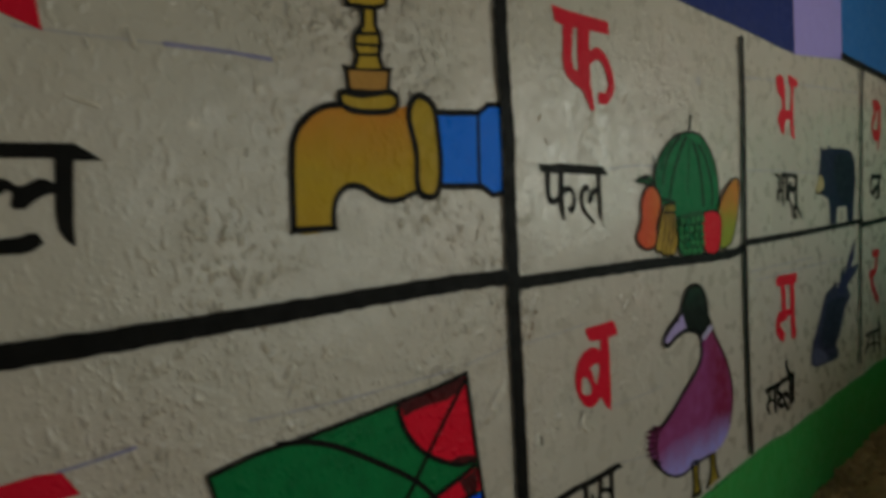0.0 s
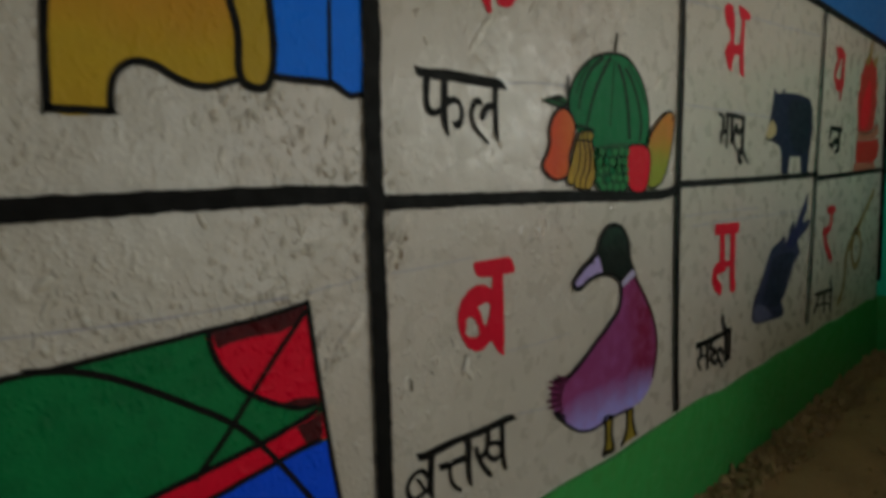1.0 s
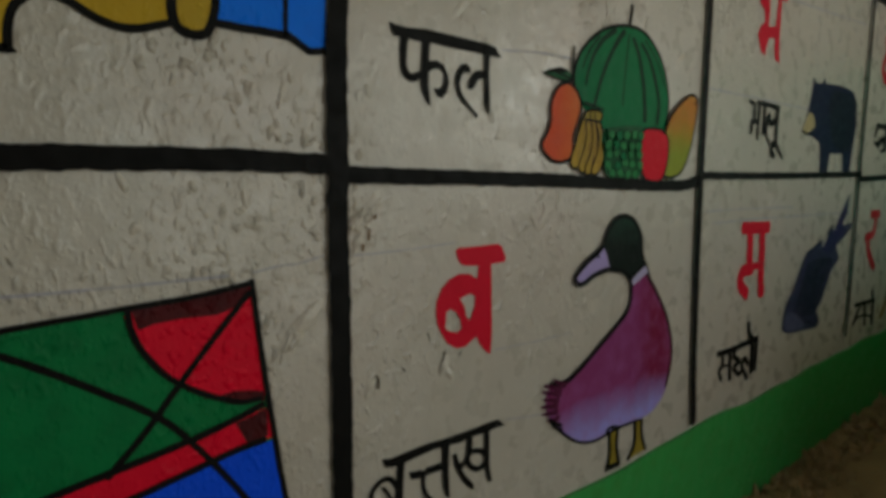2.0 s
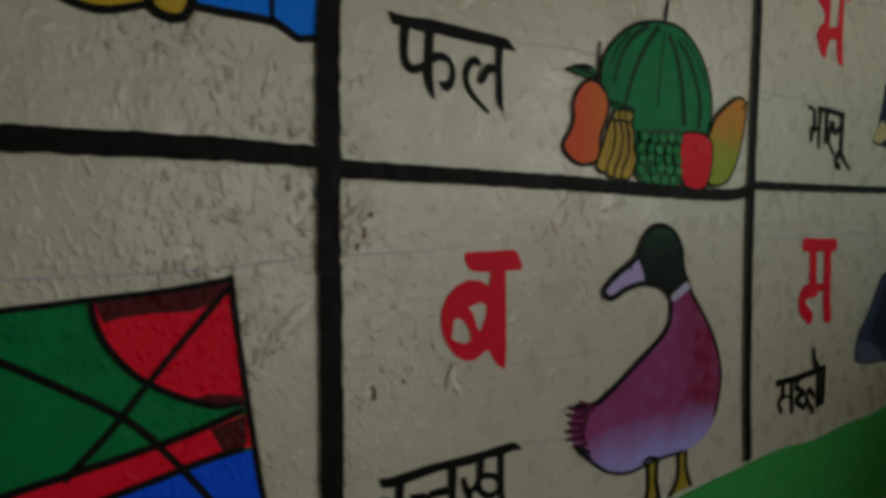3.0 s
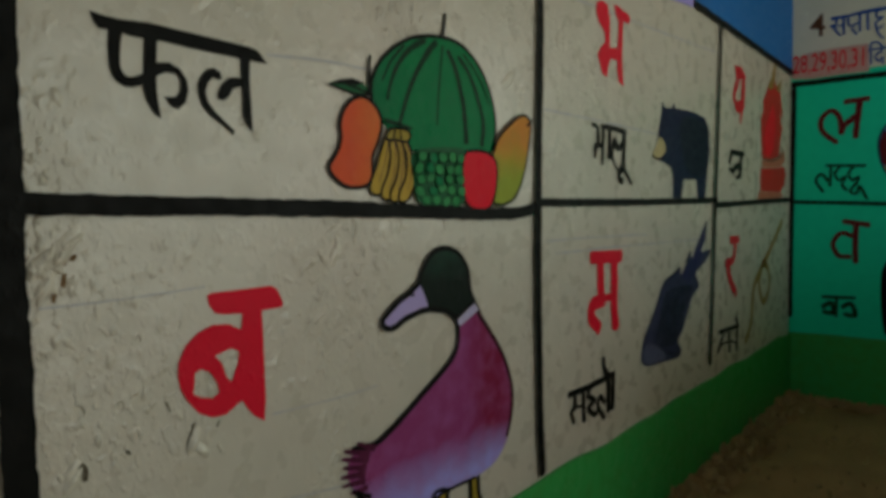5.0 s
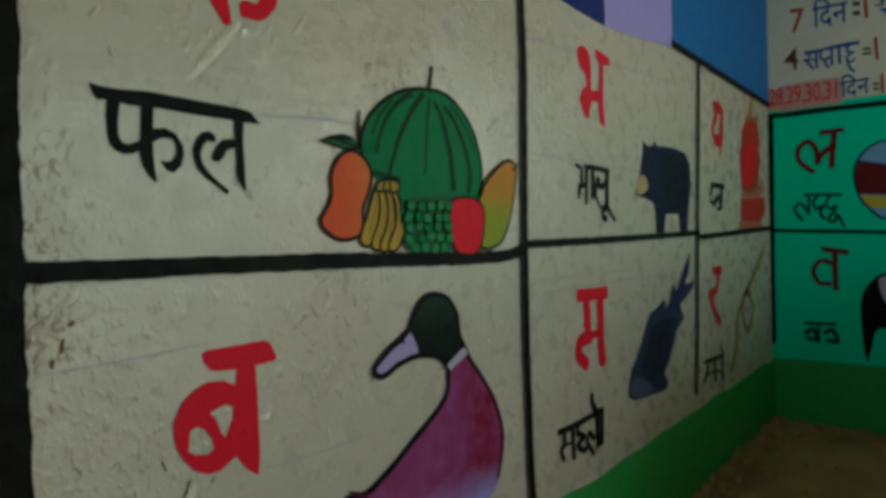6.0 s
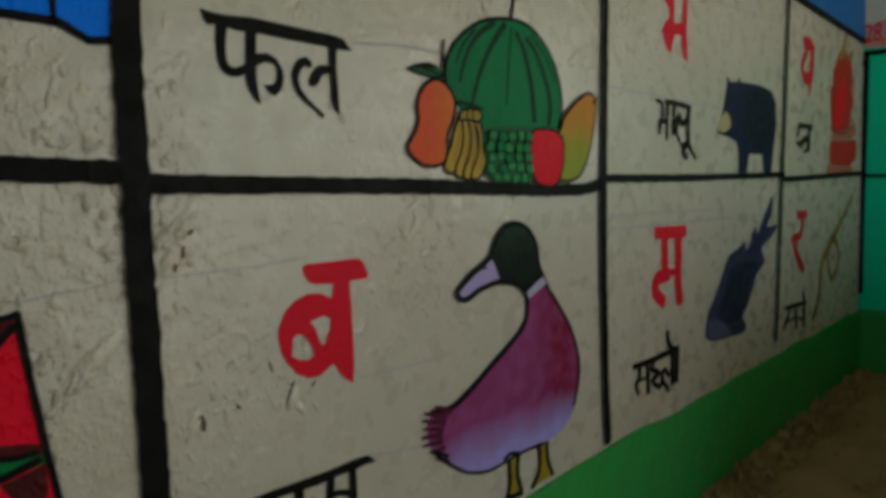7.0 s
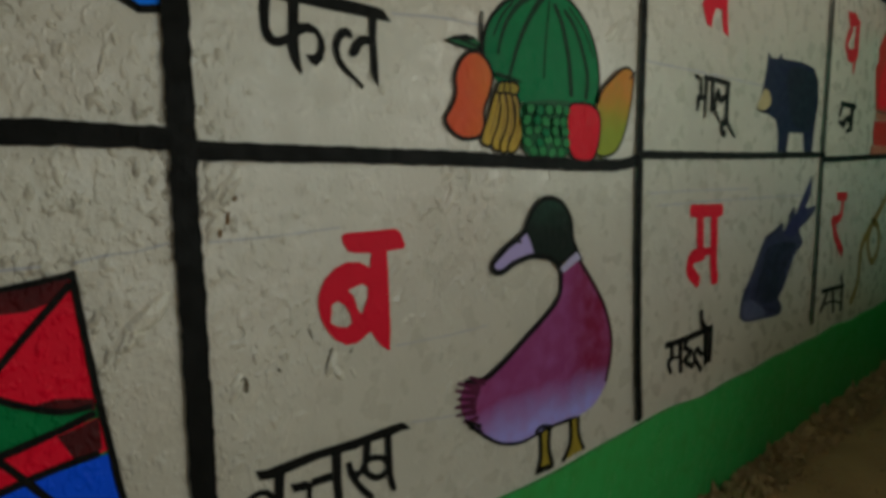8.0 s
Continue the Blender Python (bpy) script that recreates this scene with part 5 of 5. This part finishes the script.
stroke(p, "letter", "darkred", 9.6, [(12.27, 37.04), (10.09, 37.53), (8.71, 35.24), (9.78, 32.73), (11.98, 32.53)])
stroke(p, "letter", "darkred", 10.8, [(12.96, 39.53), (12.90, 35.29), (13.05, 31.30)])

p = picture("painted_word", "dark brushed word on shaded emerald wall", "painted word", "alphabet words", east)
stroke(p, "letter", "wordgreen", 7.6, [(6.81, 23.42), (12.93, 23.55)])
stroke(p, "letter", "wordgreen", 9.7, [(6.88, 21.11), (8.49, 22.24), (8.90, 19.98), (7.09, 20.09)])
stroke(p, "letter", "wordgreen", 6.7, [(9.52, 23.33), (9.45, 19.25)])
stroke(p, "letter", "wordgreen", 9.6, [(10.70, 21.38), (12.25, 22.25), (13.08, 19.80), (11.12, 19.90)])

p = picture("painted_ball", "striped blue, red and yellow painted ball on emerald", "wall painting", "alphabet pictures", east)
blob(p, "ball", "skyblue", [(16.83, 56.10), (17.50, 59.07), (19.28, 61.42), (22.60, 62.73), (25.69, 60.28), (27.34, 55.24), (25.56, 50.12), (22.38, 46.62), (19.60, 48.65), (17.60, 51.79)])
shape(p, "stripe#23", "darkred", [(17.60, 58.94), (22.54, 57.76), (26.79, 56.91), (27.34, 55.01), (26.34, 51.13), (22.45, 51.49), (17.70, 51.90), (16.83, 55.85)])
shape(p, "stripe#24", "yellow", [(17.80, 51.65), (22.45, 51.25), (26.14, 50.79), (24.57, 48.65), (22.41, 48.64), (19.40, 49.03)])
stroke(p, "outline", "outlineblue", 4.3, [(16.83, 56.10), (17.50, 59.07), (19.28, 61.42), (22.60, 62.73), (25.69, 60.28), (27.34, 55.24), (25.56, 50.12), (22.38, 46.62), (19.60, 48.65), (17.60, 51.79), (16.83, 56.10)])
stroke(p, "outline", "outlineblue", 3.5, [(17.60, 58.94), (22.54, 57.76), (26.79, 56.91)])

p = picture("painted_silhouette", "dark painted shape with pale patch on emerald", "wall painting", "alphabet pictures", east)
blob(p, "body", "black", [(18.52, 16.07), (17.77, 21.89), (17.78, 29.24), (19.38, 32.95), (22.23, 35.05), (25.34, 33.08), (26.21, 26.04), (23.26, 23.49), (20.45, 22.69), (19.37, 18.36)])
blob(p, "patch", "lilac", [(21.01, 33.59), (22.41, 34.21), (23.57, 31.85), (22.34, 28.82), (21.37, 30.59)])

p = picture("painted_grid_line", "dark painted line down the wall corner", "painted line", "grid lines", east)
stroke(p, "line", "black", 10.8, [(0.67, 70.95), (0.42, 45.65), (0.29, 32.51), (0.27, 18.64)])

p = picture("painted_grid_line", "black painted border line over emerald panel", "painted line", "grid lines", east)
stroke(p, "line", "black", 11.0, [(0.30, 70.87), (4.78, 70.76), (12.60, 70.78), (22.71, 70.61), (31.41, 70.55)])

p = picture("painted_grid_line", "dark painted level line across emerald panel", "painted line", "grid lines", east)
stroke(p, "line", "black", 7.3, [(0.28, 44.61), (9.98, 44.21), (22.34, 43.64), (31.10, 43.18)])

p = picture("painted_notice", "cream painted notice with red and blue writing on wall", "painted notice", "", east)
write(p, "digit#25", "brick", "7", (5.09, 88.86), (7.82, 88.52), 5.4)
write(p, "word#26", "inkblue", "िदन", (9.49, 88.65), (16.16, 88.63), 6.6)
write(p, "sign#27", "black", "=", (17.1, 90.1), (18.4, 89.9), 2.8)
stroke(p, "one#1", "brick", 6.0, [(19.33, 93.16), (19.58, 89.18)])
write(p, "word#28", "inkblue", "स", (20.8, 88.8), (25.1, 88.2), 4.2)
write(p, "digit#29", "brown", "4", (3.6, 81.0), (6.6, 80.5), 4.8)
shape(p, "phrase", "inkblue", [(7.63, 84.30), (10.63, 84.20), (13.88, 84.52), (15.99, 84.56), (18.16, 84.47), (18.15, 83.75), (15.98, 83.72), (12.79, 83.76), (9.51, 83.55), (7.73, 83.53)])
stroke(p, "phrase", "inkblue", 4.6, [(8.74, 83.58), (8.61, 82.48), (7.59, 82.30)])
stroke(p, "phrase", "inkblue", 4.6, [(7.82, 82.51), (8.59, 81.36), (9.46, 80.08)])
stroke(p, "phrase", "inkblue", 3.8, [(8.49, 82.13), (9.93, 82.10)])
stroke(p, "phrase", "inkblue", 4.8, [(10.07, 83.69), (10.12, 80.20)])
stroke(p, "phrase", "inkblue", 4.6, [(10.95, 83.64), (10.93, 82.40), (11.46, 81.68), (12.33, 81.89)])
stroke(p, "phrase", "inkblue", 4.8, [(13.01, 83.71), (13.06, 80.27)])
stroke(p, "phrase", "inkblue", 4.2, [(12.98, 82.13), (12.01, 81.83), (11.77, 80.88), (12.51, 79.76)])
stroke(p, "phrase", "inkblue", 4.8, [(14.40, 83.80), (14.56, 80.36)])
stroke(p, "phrase", "inkblue", 4.2, [(16.40, 83.88), (15.86, 83.14), (16.27, 82.45), (17.10, 82.41)])
stroke(p, "phrase", "inkblue", 4.2, [(17.10, 82.29), (16.05, 81.65), (15.83, 80.85), (16.55, 80.23), (17.18, 80.83)])
stroke(p, "phrase", "inkblue", 4.0, [(15.93, 80.71), (16.33, 79.30), (17.24, 78.05)])
write(p, "sign#30", "black", "=", (18.7, 81.4), (20.3, 81.2), 1.4)
stroke(p, "one#2", "brick", 4.9, [(21.12, 84.46), (21.35, 79.93)])
shape(p, "wash", "pinkwash", [(0.25, 76.08), (3.34, 77.31), (8.84, 77.55), (14.57, 77.45), (14.84, 71.69), (9.86, 71.77), (4.41, 71.63), (0.32, 72.00)])
write(p, "digit#31", "apple", "28,29,30,31", (0.32, 72.54), (13.9, 72.29), 4.6)
write(p, "word#32", "inkblue", "िदन", (14.6, 72.7), (19.9, 72.8), 5.0)
write(p, "sign#33", "black", "=", (20.5, 73.7), (21.6, 73.6), 1.4)
stroke(p, "one#3", "brick", 4.9, [(22.10, 76.72), (22.25, 72.81)])

# raised flecks of the plaster
lump((-53.0, 34.9), (-50.4, 37.0), 11.0, 2.6)
lump((-52.9, 34.6), (-51.9, 35.3), 8.0, 2.2)
lump((-39.8, 30.1), (-39.3, 31.2), 6.2, 2)
lump((-46.8, 30.1), (-46.2, 30.9), 6.3, 2)
lump((-28.3, 40.8), (-27.4, 42.3), 7.8, 1.8)
lump((-47.3, 41.7), (-45.8, 43.8), 10.7, 1.8)
lump((-54.7, 50.3), (-54.5, 50.8), 3.4, 1.5)
lump((-52.7, 50.4), (-52.9, 49.5), 2.7, 1.4)
lump((-53.2, 48.0), (-52.7, 47.5), 3.5, 1.4)
lump((-55.9, 49.5), (-55.7, 49.0), 2.5, 1.2)
lump((-52.1, 51.6), (-52.0, 51.1), 2.7, 1.2)
lump((-55.4, 44.5), (-55.2, 43.6), 3.5, 1.3)
lump((-46.8, 30.7), (-46.2, 31.4), 5.0, 1.6)
lump((-38.3, 57.1), (-34.2, 61.7), 8.0, 0.8)
lump((-44.1, 59.5), (-43.6, 60.2), 3.2, 1.3)
lump((-43.1, 58.1), (-43.0, 57.6), 2.6, 1.2)
lump((-35.5, 60.0), (-35.1, 60.8), 3.0, 1.2)
lump((-28.7, 42.9), (-27.3, 43.7), 5.1, 1.5)
lump((-48.0, 41.9), (-46.8, 43.0), 6.5, 3)
lump((-46.6, 42.9), (-45.4, 43.7), 4.6, 2.4)
lump((-47.7, 40.7), (-47.1, 41.5), 4.1, 2)
lump((-47.1, 42.2), (-46.5, 41.8), 3.6, 2)
lump((-15.4, 44.1), (-15.0, 42.9), 3.6, 1.2)
lump((-6.0, 56.5), (-4.1, 58.1), 9.1, 1.5)
lump((-29.9, 61.6), (-28.5, 63.5), 4.9, 1.2)
lump((-71.1, 42.2), (-70.5, 42.7), 5.0, 1.5)
lump((-62.3, 45.5), (-61.9, 44.6), 3.7, 1.3)
lump((-78.9, 62.7), (-78.6, 61.8), 3.6, 1.5)
lump((-81.1, 62.0), (-80.9, 61.5), 2.3, 1.3)
lump((-82.3, 59.0), (-80.5, 58.5), 2.5, 1.2)
lump((-70.5, 41.6), (-70.9, 40.9), 3.3, 1.4)
lump((-47.6, 42.4), (-46.9, 40.8), 5.0, 1.4)

lump((-46.64, 30.17), (-46.32, 30.86), 4.5, 2.2)
lump((-39.29, 30.3), (-38.76, 29.63), 6, 1.8)
lump((-47.14, 30.94), (-47.05, 30.6), 2.5, 1.2)
lump((-46.85, 29.0), (-46.67, 28.7), 3, 1.2)
lump((-37.87, 29.94), (-37.66, 29.52), 3, 1.2)
lump((-42.88, 32.38), (-42.72, 31.84), 3, 1.0)
lump((-47.52, 40.4), (-47.07, 41.39), 6, 2.0)
lump((-46.76, 42.25), (-46.32, 42.97), 6, 2.2)
lump((-29.32, 41.93), (-28.86, 41.1), 4, 1.4)
lump((-27.75, 42.9), (-27.47, 42.07), 4, 1.4)

# single grapes on the painted bunch
rng = random.Random(12)
for q in PICTURES:
    if q["name"] == "painted_fruit":
        count = 0
        for r, (row_z, row_u, many) in enumerate(((45.5, -17.9, 4), (46.4, -18.5, 5), (47.3, -18.7, 5), (48.2, -18.8, 5), (49.2, -18.6, 5))):
            for c in range(many):
                u = row_u + c * 1.30 + rng.uniform(-0.18, 0.18)
                z = row_z + rng.uniform(-0.16, 0.16)
                wide, high, tilt = rng.uniform(0.54, 0.70), rng.uniform(0.44, 0.56), rng.uniform(-0.6, 0.6)
                ring = []
                for k in range(8):
                    e, f = wide * math.cos(k * math.pi / 4), high * math.sin(k * math.pi / 4)
                    ring.append((u + e * math.cos(tilt) - f * math.sin(tilt), z + e * math.sin(tilt) + f * math.cos(tilt)))
                count += 1
                blob(q, f"grape#{count}", "darkgreen", ring)
                inner = [(u + (a - u) * 0.84, z + (b - z) * 0.82) for a, b in ring]
                blob(q, f"grape#{count}", rng.choice(("grapegreen", "grapegreen", "melon")), inner)
for q in PICTURES:
    build(q)
grit()
